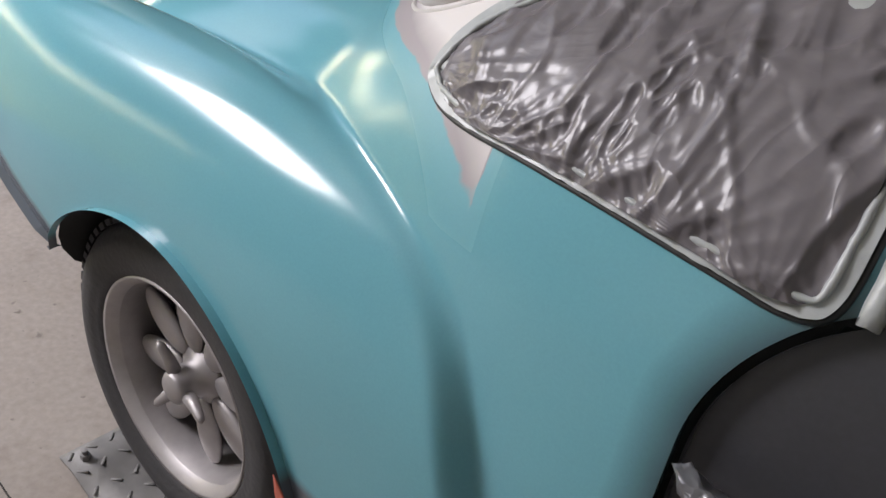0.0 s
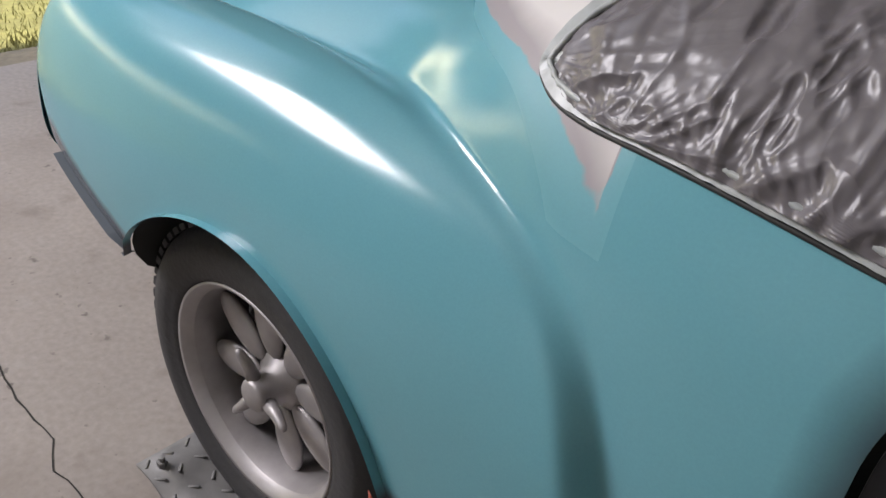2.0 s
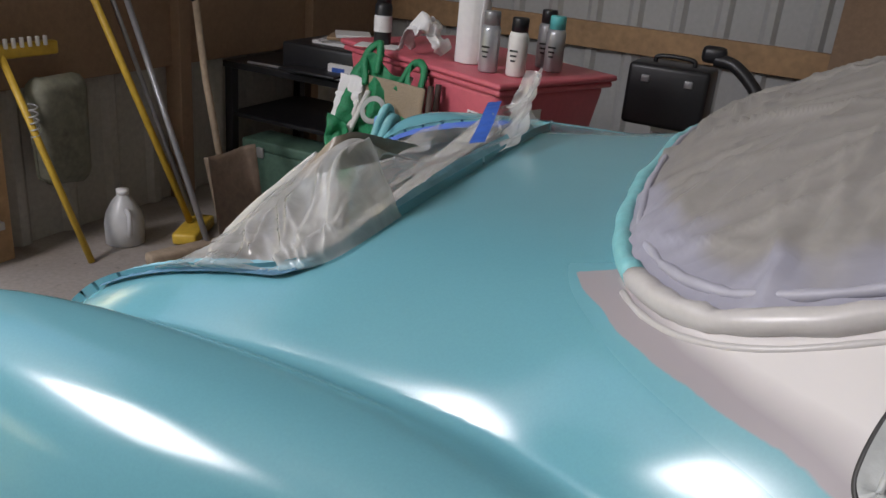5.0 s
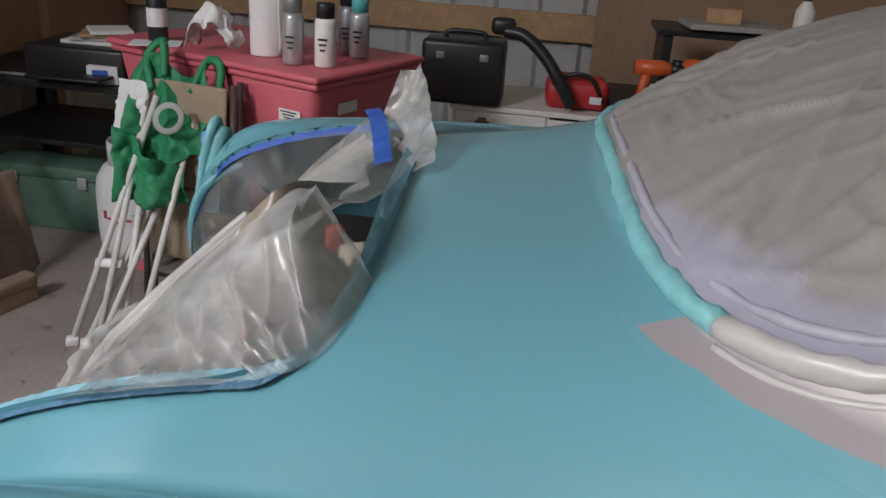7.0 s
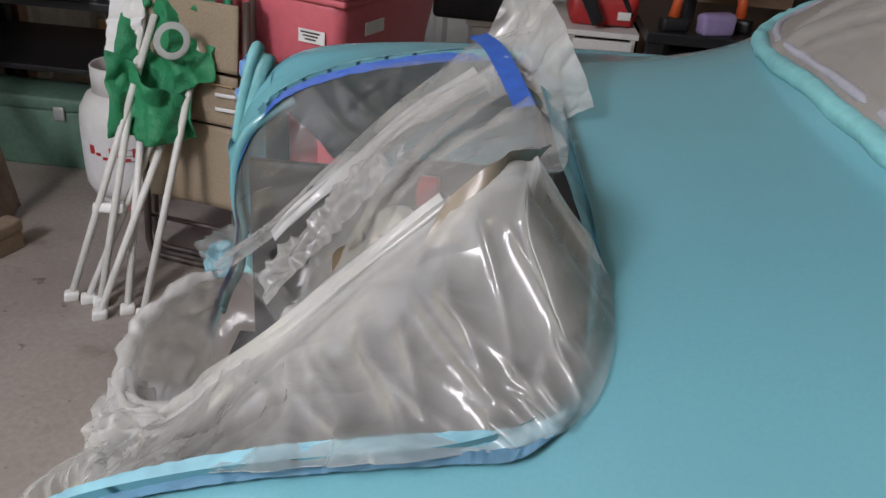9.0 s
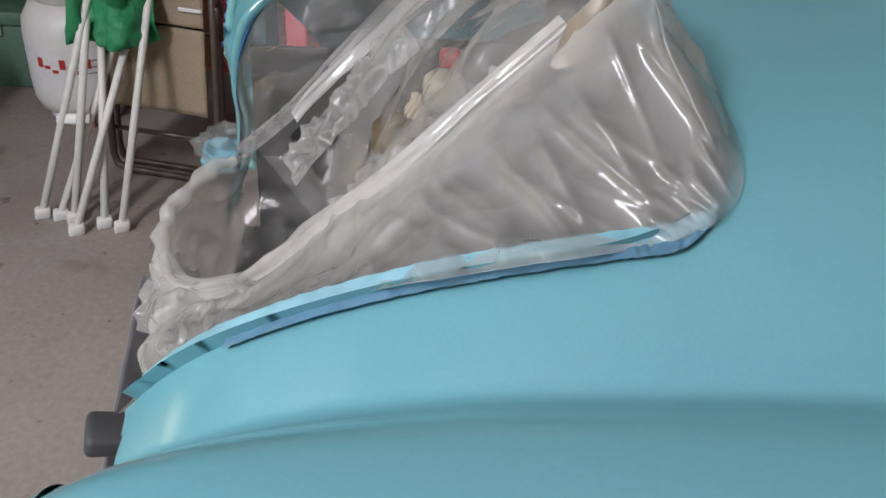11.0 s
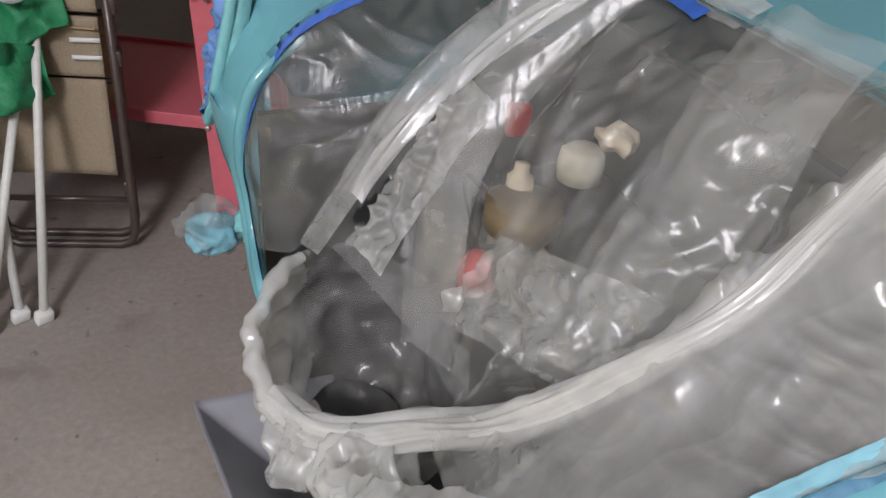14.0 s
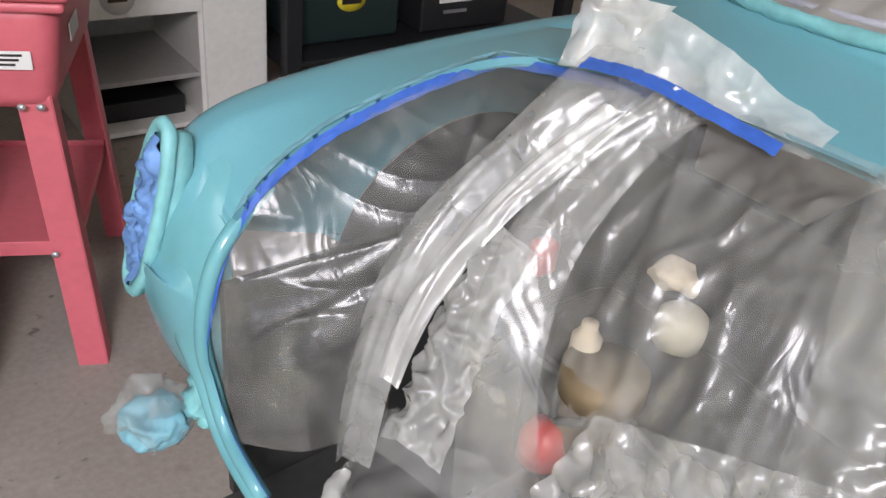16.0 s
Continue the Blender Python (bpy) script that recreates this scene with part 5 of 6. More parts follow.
ROLL = [(-0.748, 0.050, 0.540), (-0.70, -0.035, 0.560), (-0.613, -0.105, 0.625), (-0.573, -0.180, 0.695), (-0.533, -0.220, 0.750), (-0.478, -0.257, 0.828), (-0.424, -0.277, 0.888), (-0.365, -0.272, 0.953), (-0.30, -0.262, 1.018)]
haze(part("rolled_edge", bundle(ROLL, lambda t: 0.027 - 0.018 * t, 6.0), FILM, mask, "rolled bright edge of the film"), lambda p: 0.56)
for at, size, seed in (((-0.722, -0.01, 0.520), (0.044, 0.050, 0.036), 3), ((-0.672, -0.10, 0.560), (0.052, 0.050, 0.040), 5), ((-0.672, -0.15, 0.545), (0.038, 0.055, 0.042), 8)):
    haze(part("bunched_film", blob(at, size, seed, 0.034, 0.05, 5), FILM, mask, "film bunched up over the tail corner"), lambda p: 0.34)
skirt = sheet(lambda u, v: Vector((-0.72 + 0.105 * u, -0.03 - 0.25 * u, 0.535 + 0.195 * u ** 1.2)).lerp(Vector((-0.690 + 0.055 * u, -0.12 - 0.24 * u, 0.52 + 0.20 * u)), v) + Vector((-0.6, -0.4, 0.3)) * (0.025 * math.sin(math.pi * v) + 0.010 * abs(math.sin(21 * u + 3 * v))), 80, 26)
haze(part("tail_skirt", crumple(skirt, 0.007, 0.05, 7.0), FILM, mask, "film drawn down over the tail corner"), lambda p: 0.40)


def strip_along(pts, width_fn, n=120, rows=6, seed=1.0, amp=0.006):
    """A crinkled tape strip along points; width_fn(t) gives the vector across it."""
    b, g = bmesh.new(), []
    for i in range(n + 1):
        t = i / n
        p = catmull(pts, t)
        a = width_fn(t)
        g.append([b.verts.new(p + a * (j / rows) + Vector((0, 0, amp * ((0.5 - abs(rough_noise((t * 6, j * 0.03, 0), 0.22, seed)) * 2) * math.sin(math.pi * j / rows) + 0.4 * rough_noise((t * 9, j * 0.2, 1), 0.1, seed))))) for j in range(rows + 1)])
    for i in range(n):
        for j in range(rows):
            b.faces.new((g[i][j], g[i + 1][j], g[i + 1][j + 1], g[i][j + 1]))
    return b


edge_r = [W(-0.186, 0.30, top_z(-0.186, 0.30) + 0.004), W(-0.184, 0.0, top_z(-0.184, 0) + 0.004), W(-0.186, -0.28, top_z(-0.186, 0.28) + 0.004)] + [rim_point(s, -1, 0.005) for s in (0.03, 0.10, 0.2, 0.35, 0.5, 0.65, 0.78, 0.87, 0.94)]
part("edge_tape", strip_along(edge_r, lambda t: Vector((-0.022, 0.0, 0.014)).lerp(Vector((0.002, 0.011, 0.010)), min(1, max(0, (t - 0.12) / 0.15))), 200, 8, 3.0, 0.004), BLUE_DUST, mask, "teal oversprayed tape along the opening")
part("blue_edge_tape", strip_along([p + Vector((0, 0, 0.002)) for p in edge_r[3:10]], lambda t: Vector((-0.001, -0.010, -0.003)), 150, 4, 8.0, 0.003), BLUE_DARK, mask, "blue paper tape edge")
edge_l = [W(-0.186, 0.30, top_z(-0.186, 0.30) + 0.003)] + [rim_point(s, 1, 0.010) for s in (0.03, 0.10, 0.2, 0.35, 0.5, 0.65, 0.8, 0.9)] + [W(-0.672, 0.512, 0.758), W(-0.695, 0.503, 0.70), W(-0.706, 0.508, 0.63), W(-0.701, 0.503, 0.560), W(-0.700, 0.462, 0.500), W(-0.704, 0.368, 0.480), W(-0.70, 0.29, 0.46)]
part("blue_edge_tape", strip_along(edge_l, lambda t: Vector((-0.002, -0.009, -0.014)).lerp(Vector((-0.004, -0.016, 0.016)), min(1, max(0, (t - 0.74) / 0.12))), 200, 5, 5.0, 0.005), BLUE, mask, "blue masking tape edge")
part("edge_tape", strip_along([p + Vector((0, 0.012, 0.003)) for p in edge_l], lambda t: Vector((0.0, -0.014, 0.003)), 200, 4, 6.0, 0.004), BLUE_DUST, mask, "oversprayed tape along the opening")
part("blue_tape_strip", strip_along([(-0.295, 0.360, 1.005), (-0.27, 0.29, 1.008), (-0.245, 0.21, 0.995), (-0.222, 0.125, 0.980)], lambda t: Vector((-0.026, -0.008, -0.006)), 40, 4, 2.0, 0.004), BLUE, mask, "wide strip of blue tape")

# bumper brackets under film and the hanging flap
bag = empty("bracket_bag", (-0.755, 0.585, 0.45), "bumper bracket wrapped in crushed plastic and tape", "bracket")
bb = blob((-0.035, 0.02, 0.0), (0.055, 0.052, 0.046), 3, 0.030, 0.045, 5)
haze(part("film", bb, FILM, bag, "crushed clear plastic bag"), lambda p: 0.18)
part("tape", blob((0.042, -0.012, 0.02), (0.034, 0.036, 0.046), 6, 0.018, 0.025), TEAL_TAPE, bag, "teal oversprayed tape")
part("blue_patch", blob((-0.03, 0.015, -0.012), (0.05, 0.05, 0.03), 8, 0.016, 0.03), BLUE_DUST, bag)
bracket = crumple(box((0.11, 0.055, 0.028), (-0.720, -0.215, 0.490), 0.008, (0, 14, 16), seg=3), 0.004, 0.05, 2.0)
tagged(part("bumper_bracket", bracket, TWEED, None, "dark film-wrapped bumper bracket at the tail"), "", "bracket")
# bent valance plate below the tail: an outer face and an end flange fall to a diagonal valley
def valance_at(u, v):
    x, q = -0.835 + 0.055 * u + (0.200 - 0.055 * u) * v, 0.210 - 0.43 * u
    z = max(0.412 + 0.02 * u - 0.95 * (x + 0.835 - 0.055 * u), 0.412 - 0.95 * (0.21 - q), 0.24)
    return Vector((x, q, z + 0.004 * rough_noise((x, q, 0), 0.09, 2)))


part("rear_valance", slab(sheet(valance_at, 60, 40), 0.004), mat("slate_plate", (0.19, 0.19, 0.21), 0.45, vary=0.2, grain=12), car, "dark grey bent valance plate below the tail")

# ---- the wheel plate on the floor ----
plate = empty("wheel_dolly", CAR @ Vector((AXLE_X, -0.70, 0)), "grey tread-plate dolly under the rear wheel", "dolly")
prof = spline([-0.30, -0.20, -0.13, 0.0, 0.13, 0.20, 0.30], [0.045, 0.043, 0.022, 0.007, 0.022, 0.043, 0.045], 0.02)
part("plate", slab(sheet(lambda u, v: (-0.24 + 0.48 * u, -0.165 + 0.33 * v, float(prof(-0.24 + 0.48 * u))), 50, 6), 0.005), STEEL, plate, "worn tread plate")
studs = bmesh.new()
for i in range(11):
    for j in range(8):
        x, y = -0.225 + 0.045 * i, -0.15 + 0.043 * j
        box((0.022, 0.006, 0.003), (x, y, float(prof(x)) + 0.001), 0.001, (0, 0, 45 if (i + j) % 2 else -45), studs, seg=1)
tagged(part("raised_tread", studs, STEEL, plate), "", "", "", "stuff")
for x in (-0.205, 0.205):
    for y in (-0.13, 0.13):
        part("bolt", lathe([(0.010, 0), (0.010, 0.012), (0.006, 0.012), (0.006, 0.022), (0.001, 0.023)], pose(x, y, 0.043), steps=6), STEEL, plate, smooth=False)
        part("caster", lathe([(0.001, -0.012), (0.018, -0.012), (0.019, 0), (0.018, 0.012), (0.001, 0.012)], pose(x, y, 0.02, 90), steps=20), BLACKPL, plate)

# ---- things round the garage ----
# parts washer
WASH = pose(-0.985, 1.70, 0, 0, 0, -23) @ Matrix.Diagonal((1.13, 1.05, 1, 1))
washer = empty("parts_washer", label="red steel parts washer on legs with a closed lid", category="parts washer")
washer.matrix_world = WASH
tub = bmesh.new()
bmesh.ops.create_cube(tub, size=1)
for v in tub.verts:
    k = 1.0 if v.co.z > 0 else 0.92
    v.co = Vector((v.co.x * 0.78 * k, v.co.y * 0.52 * k, 0.722 + v.co.z * 0.22))
bmesh.ops.bevel(tub, geom=[e for e in tub.edges], offset=0.035, segments=4, affect="EDGES", profile=0.5)
tb = part("tub", tub, PINK, washer)
part("rim", box((0.80, 0.54, 0.022), (0, 0, 0.826), 0.009, seg=3), PINK, washer)
part("lid", box((0.82, 0.56, 0.022), (0, 0, 0.849), 0.010, seg=3), PINK, washer, "dusty red lid")
part("sticker", box((0.075, 0.002, 0.035), (0.30, -0.257, 0.725), 0), PAPER, tb, "white paper sticker", smooth=False)
for k in range(3):
    part("print_bar", box((0.055 - 0.012 * k, 0.002, 0.004), (0.297, -0.2585, 0.735 - 0.009 * k), 0), BLACKPL, tb, smooth=False)
part("sticker", box((0.002, 0.09, 0.035), (0.383, -0.10, 0.74), 0), PAPER, tb, smooth=False)
for sx in (-1, 1):
    for sy in (-1, 1):
        leg = bmesh.new()
        box((0.055, 0.004, 0.68), (-0.0275 * sx, 0, 0), 0.001, None, leg)
        box((0.004, 0.05, 0.68), (0, -0.025 * sy, 0), 0.001, None, leg)
        leg.transform(pose(sx * 0.368, sy * 0.248, 0.338, 3.0 * sy, -3.0 * sx, 0))
        lg = part("leg", leg, PINK, washer, smooth=False)
        for bx, bz in ((-0.013, 0.632), (-0.043, 0.632), (-0.030, 0.30)):
            part("bolt", lathe([(0.007, 0), (0.007, 0.004), (0.001, 0.006)], pose(sx * 0.352 + sx * bx + 0.0 * bz, sy * (0.2535 + 0.012 * (0.65 - bz)), bz, 90 if sy < 0 else -90), steps=10), GALV, lg)
part("shelf", box((0.72, 0.46, 0.018), (0, 0, 0.296), 0.003), PINK, washer, smooth=False)
for y in (-0.232, 0.232):
    part("shelf_lip", box((0.72, 0.006, 0.035), (0, y, 0.30), 0.002), PINK, washer, smooth=False)
LID = 0.862


def can(x, y, body_m, cap_m, label, h=0.20, r=0.033, band_m=None, cap_h=0.045):
    c = empty("spray_can", (x, y, LID), label, "spray can", "cans on the washer lid")
    part("can_body", lathe([(r * 0.9, 0), (r, 0.006), (r, h - cap_h - 0.015), (r * 0.86, h - cap_h)], steps=28), body_m, c)
    part("cap", lathe([(r * 0.84, h - cap_h), (r * 0.84, h - 0.004), (r * 0.78, h)], steps=28), cap_m, c)
    if band_m:
        part("label_band", lathe([(r + 0.0008, 0.05), (r + 0.0008, 0.11)], steps=28, cap=False), band_m, c)
    for k in range(3):
        part("print_bar", box((0.028 - 0.006 * k, 0.0015, 0.006), (0, -r - 0.001, 0.085 - 0.016 * k), 0), BLACKPL if body_m is not BLACKPL else PAPER, c, smooth=False)
    return c


can(-1.325, 1.60, BLACKPL, BLACKPL, "black spray can with a white label", band_m=PAPER)
can(-0.80, 1.425, CAN_SILVER, GREYPOLE, "silver spray can with a grey cap")
can(-0.700, 1.43, WHITE, BLACKPL, "white spray can with a black cap", h=0.19)
can(-0.70, 1.70, GREYPOLE, BLACKPL, "grey spray can with a dark cap")
can(-0.645, 1.64, CAN_SILVER, TEAL_CAP, "spray can with a turquoise cap", h=0.19)
towel = empty("paper_towel_roll", (-0.925, 1.55, LID), "white paper towel roll standing on the washer", "paper roll")
part("roll", crumple(lathe([(0.02, 0), (0.056, 0), (0.057, 0.005), (0.057, 0.27), (0.055, 0.275), (0.02, 0.275)], steps=40), 0.002, 0.04), PAPER, towel)
part("loose_sheet", slab(sheet(lambda u, v: (0.057 + 0.015 * math.sin(3 * u), -0.02 - 0.05 * u + 0.006 * math.sin(9 * v), 0.02 + 0.24 * v), 10, 12), 0.001), PAPER, towel)
tissue = sheet(lambda u, v: (-0.075 + 0.15 * u + 0.01 * math.sin(9 * v), -0.05 + 0.10 * v, 0.01 + 0.12 * math.sin(math.pi * u) ** 0.6 * (0.55 + 0.45 * math.sin(math.pi * v)) + 0.03 * abs(math.sin(7 * u + 4 * v))), 36, 30)
rg = part("paper_rag", slab(crumple(tissue, 0.022, 0.05, 3.0), 0.001), PAPER, None, "crumpled white paper rag on the washer lid")
tagged(rg, "", "rag")
rg.location = (-1.085, 1.49, LID)
tagged(part("paper_sheet", box((0.16, 0.11, 0.003), (-1.31, 1.55, LID + 0.002), 0, (0, 0, 18)), PAPER, None, "loose white paper under a spray can", smooth=False), "", "paper")

# folded camp chair, leaning on the washer
chair = empty("camp_chair", (-1.33, 1.03, 0), "folded green camp chair with white poles, leaning", "chair")
C0 = Matrix.Translation((1.33, -1.03, 0))


def chair_part(name, b, m, label="", smooth=True):
    b.transform(C0)
    for v in b.verts:
        v.co += Vector((0.06 + 0.08 * v.co.z, -0.03 + 0.13 * v.co.z, 0))
    return part(name, b, m, chair, label, smooth)


POLES = (((-1.225, 1.005, 0.015), (-1.205, 1.33, 0.80)), ((-1.275, 1.02, 0.015), (-1.36, 1.30, 0.62)), ((-1.335, 0.98, 0.015), (-1.235, 1.27, 0.58)),
         ((-1.45, 1.055, 0.015), (-1.33, 1.27, 0.74)), ((-1.40, 1.05, 0.015), (-1.275, 1.30, 0.55)), ((-1.36, 1.04, 0.015), (-1.37, 1.31, 0.80)))
for a, b in POLES:
    chair_part("pole", tube([a, b], 0.0105, sides=12), POLE)
    chair_part("foot", box((0.04, 0.026, 0.03), (a[0], a[1], 0.015), 0.006, (10, 0, 25)), WHITE)
chair_part("clamp", box((0.085, 0.03, 0.028), (-1.385, 1.135, 0.245), 0.006, (-18, 0, 8)), WHITE)
chair_part("clamp", box((0.06, 0.03, 0.028), (-1.28, 1.255, 0.535), 0.006, (-18, 0, 8)), WHITE)
seat = sheet(lambda u, v: Vector((-1.40, 1.225, 0.44)).lerp(Vector((-1.15, 1.225, 0.60)), u) + Vector((-0.03 * v, 0.09 * v, 0.0)) + Vector((0, 0, 0.36 - 0.10 * u + 0.05 * math.sin(6 * u))) * v + Vector((0, -1, 0.1)) * (0.035 * math.sin(11 * u + 3 * v) * math.sin(math.pi * v) + 0.02), 40, 40)
chair_part("fabric", slab(crumple(seat, 0.03, 0.09, 4.0), 0.002), GREEN, "folded green nylon seat")
drape = sheet(lambda u, v: Vector((-1.43, 1.20, 0.66)).lerp(Vector((-1.20, 1.21, 0.54)), u) + Vector((0.02 * v, -0.02 + 0.03 * math.sin(8 * u), -0.24 * v * (1 - 0.55 * u))), 36, 26)
chair_part("fabric", slab(crumple(drape, 0.03, 0.08, 7.0), 0.002), GREEN, "hanging green nylon")
chair_part("fabric_loop", crumple(tube(line([(-1.35, 1.27, 0.76), (-1.385, 1.30, 0.85), (-1.34, 1.31, 0.90), (-1.315, 1.28, 0.80)], 20), 0.013, sides=14), 0.006, 0.04), GREEN)
chair_part("arm_end", crumple(tube(line([(-1.22, 1.27, 0.76), (-1.19, 1.30, 0.85), (-1.15, 1.31, 0.84), (-1.13, 1.28, 0.70)], 20), 0.013, sides=14), 0.006, 0.04), GREEN)
chair_part("round_patch", lathe([(0.030, 0.002), (0.046, 0), (0.048, 0.002), (0.046, 0.004), (0.030, 0.004)], pose(-1.245, 1.178, 0.70, 82, 0, 8), steps=30, cap=False), mat("pale_mesh", (0.35, 0.37, 0.35), 0.8), "pale mesh cup holder")
chair_part("white_lining", crumple(slab(sheet(lambda u, v: (-1.46 + 0.10 * u, 1.255 + 0.02 * v, 0.62 + 0.16 * v), 14, 14), 0.002), 0.012, 0.04), PAPER)

# folded lounger
lounger = empty("folding_lounger", (-1.10, 1.20, 0), "folded tan cloth lounger with brown tube frame", "lounger")
L0 = Matrix.Translation((1.10, -1.20, 0))


def lounger_part(name, b, m, label="", smooth=True):
    b.transform(L0)
    return part(name, b, m, lounger, label, smooth)


def lp(u, z, d=0.0):
    """u from 0 to 1 across the folded frame."""
    return Vector((-1.285 + 0.325 * u + 0.02 * z, 1.31 - 0.07 * u + 0.09 * z + d, z))


for d in (0.0, 0.055):
    lounger_part("frame_tube", tube([lp(0.02, 0.80, d), lp(0.0, 0.40, d), lp(0.0, 0.06, d), lp(0.03, 0.025, d), lp(0.12, 0.013, d), lp(0.88, 0.013, d), lp(0.97, 0.025, d), lp(1.0, 0.06, d), lp(1.0, 0.40, d), lp(0.98, 0.80, d)], 0.011, sides=12), BROWN_TUBE)
for z in (0.13, 0.44, 0.60):
    lounger_part("cross_tube", tube([lp(0.0, z, 0.02), lp(1.0, z, 0.02)], 0.008), BROWN_TUBE)
for z0, z1 in ((0.215, 0.455), (0.462, 0.60), (0.61, 0.79)):
    lounger_part("cloth_panel", slab(crumple(sheet(lambda u, v: lp(0.06 + 0.86 * u, z0 + (z1 - z0) * v, -0.016 + 0.006 * math.sin(3 * u)), 18, 14), 0.004, 0.08), 0.006), TAN, "woven tan cloth")
for z in (0.505, 0.545):
    lounger_part("strap", slab(sheet(lambda u, v: lp(0.72 + 0.2 * u, z + 0.010 * v, -0.024), 6, 2), 0.003), PAPER, "pale strap")
for u, z in ((1.02, 0.50), (1.02, 0.62), (0.98, 0.17)):
    lounger_part("hinge", box((0.02, 0.05, 0.04), lp(u, z, 0.02), 0.005), BROWN_TUBE)
crate = empty("cardboard_box", (-1.12, 1.44, 0.312), "brown cardboard box on the washer shelf", "box")
part("carton", box((0.26, 0.16, 0.24), (0, 0, 0.12), 0.004, (0, 0, -20.9)), CARDBOARD, crate, smooth=False)
part("flap", box((0.26, 0.08, 0.004), (0.03, -0.10, 0.25), 0.001, (-28, 0, -20.9)), CARDBOARD, crate, smooth=False)

# propane cylinder
tank = empty("propane_tank", (-1.50, 1.72, 0), "white propane cylinder with a red label", "gas tank")
part("cylinder", lathe([(0.11, 0.03), (0.14, 0.045), (0.153, 0.08), (0.155, 0.11), (0.155, 0.29), (0.150, 0.33), (0.125, 0.375), (0.08, 0.40), (0.03, 0.405)], steps=48), WHITE, tank)
part("foot_ring", lathe([(0.115, 0.0), (0.118, 0.0), (0.112, 0.04), (0.109, 0.04)], steps=40, cap=False), WHITE, tank)
part("collar", lathe([(0.10, 0.385), (0.104, 0.385), (0.104, 0.47), (0.10, 0.475), (0.097, 0.47), (0.097, 0.385)], steps=40, cap=False), WHITE, tank)
part("valve", join(lathe([(0.018, 0.40), (0.018, 0.46), (0.03, 0.465), (0.03, 0.48)], steps=16), box((0.06, 0.02, 0.02), (0.02, 0, 0.43), 0.004)), GREYPOLE, tank)
part("label", lathe([(0.1558, 0.13), (0.1558, 0.27)], steps=60, cap=False), PAPER, tank, "paper label with small print")
for k in range(7):
    a = radians(-115 + 9 * k)
    part("print_bar", box((0.018, 0.002, 0.010 if k % 3 else 0.03), (0.1565 * math.cos(a), 0.1565 * math.sin(a), 0.22 - 0.012 * (k % 3)), 0, (0, 0, math.degrees(a) + 90)), RED, tank, smooth=False)
for k in range(12):
    a = radians(-72 + 4 * (k % 4) * 1.6)
    part("print_bar", box((0.015, 0.002, 0.003), (0.1565 * math.cos(a), 0.1565 * math.sin(a), 0.25 - 0.02 * (k // 4) - 0.02), 0, (0, 0, math.degrees(a) + 90)), GREYPOLE, tank, smooth=False)

# tools by the door
broom = empty("push_broom", (-1.76, 1.08, 0), "push broom with a wooden block and grey handle", "broom")
part("block", box((0.065, 0.46, 0.045), (0, 0, 0.075), 0.012, (0, 0, -17)), BRISTLE, broom)
part("bristles", crumple(box((0.055, 0.45, 0.055), (0, 0, 0.028), 0.004, (0, 0, -17), seg=3), 0.004, 0.02), BRISTLE, broom)
part("handle", tube([(0.0, 0.02, 0.09), (-0.56, 0.16, 1.05)], 0.012), GREYPOLE, broom)
shovel = empty("scoop_shovel", (-1.80, 1.36, 0), "brown scoop shovel with a D-grip handle", "shovel")
scoop = sheet(lambda u, v: Vector((-0.02 - 0.14 * v + 0.05 * math.cos(math.pi * (u - 0.5)), -0.14 + 0.28 * u, 0.02 + 0.34 * v)) + Vector((0.08, 0, 0.02)) * (1 - math.sin(math.pi * u) ** 0.5) * (0.3 + v), 20, 20)
part("blade", slab(scoop, 0.004), BROWNSCOOP, shovel)
part("shaft", tube([(-0.12, 0.0, 0.33), (-0.28, 0.10, 0.62), (-0.42, 0.20, 0.92)], 0.015), BRISTLE, shovel)
part("grip", tube(line([(-0.42, 0.20, 0.92), (-0.44, 0.14, 0.97), (-0.47, 0.15, 1.03), (-0.48, 0.27, 1.03), (-0.45, 0.27, 0.97), (-0.42, 0.20, 0.92)], 24), 0.012), BLACKPL, shovel)
rake = empty("yellow_pole_tool", (-2.02, 1.28, 0), "long yellow-handled yard tool leaning on the wall", "tool")
part("handle", tube([(0, 0, 0.06), (-0.34, -0.22, 1.15)], 0.014), YELLOW, rake)
part("head", box((0.10, 0.26, 0.05), (0.02, 0.0, 0.03), 0.012, (0, 0, 25)), YELLOW, rake)
pole = empty("grey_pole_tool", (-2.06, 1.36, 0), "thin grey pole leaning on the wall", "pole")
part("shaft", tube([(0, 0, 0.0), (-0.30, -0.20, 1.15)], 0.009), GREYPOLE, pole)
part("end_cap", tube([(0, 0, 0.0), (-0.01, -0.007, 0.04)], 0.013), BLACKPL, pole)
squee = empty("snow_brush", (-2.10, 0.82, 0), "yellow snow broom standing head up", "brush")
part("handle", tube([(0, 0.02, 0), (-0.23, -0.10, 0.76)], 0.013), YELLOW, squee)
part("head", box((0.035, 0.30, 0.05), (-0.235, -0.02, 0.77), 0.008), YELLOW, squee)
for k in range(7):
    part("tooth", box((0.012, 0.012, 0.035), (-0.215, -0.12 + 0.032 * k, 0.80), 0.002), PAPER, squee)
part("spring", tube([(-0.15 + 0.016 * math.cos(k * 0.9), -0.055 + 0.016 * math.sin(k * 0.9), 0.46 + 0.0035 * k) for k in range(40)], 0.003, sides=5), GALV, squee)
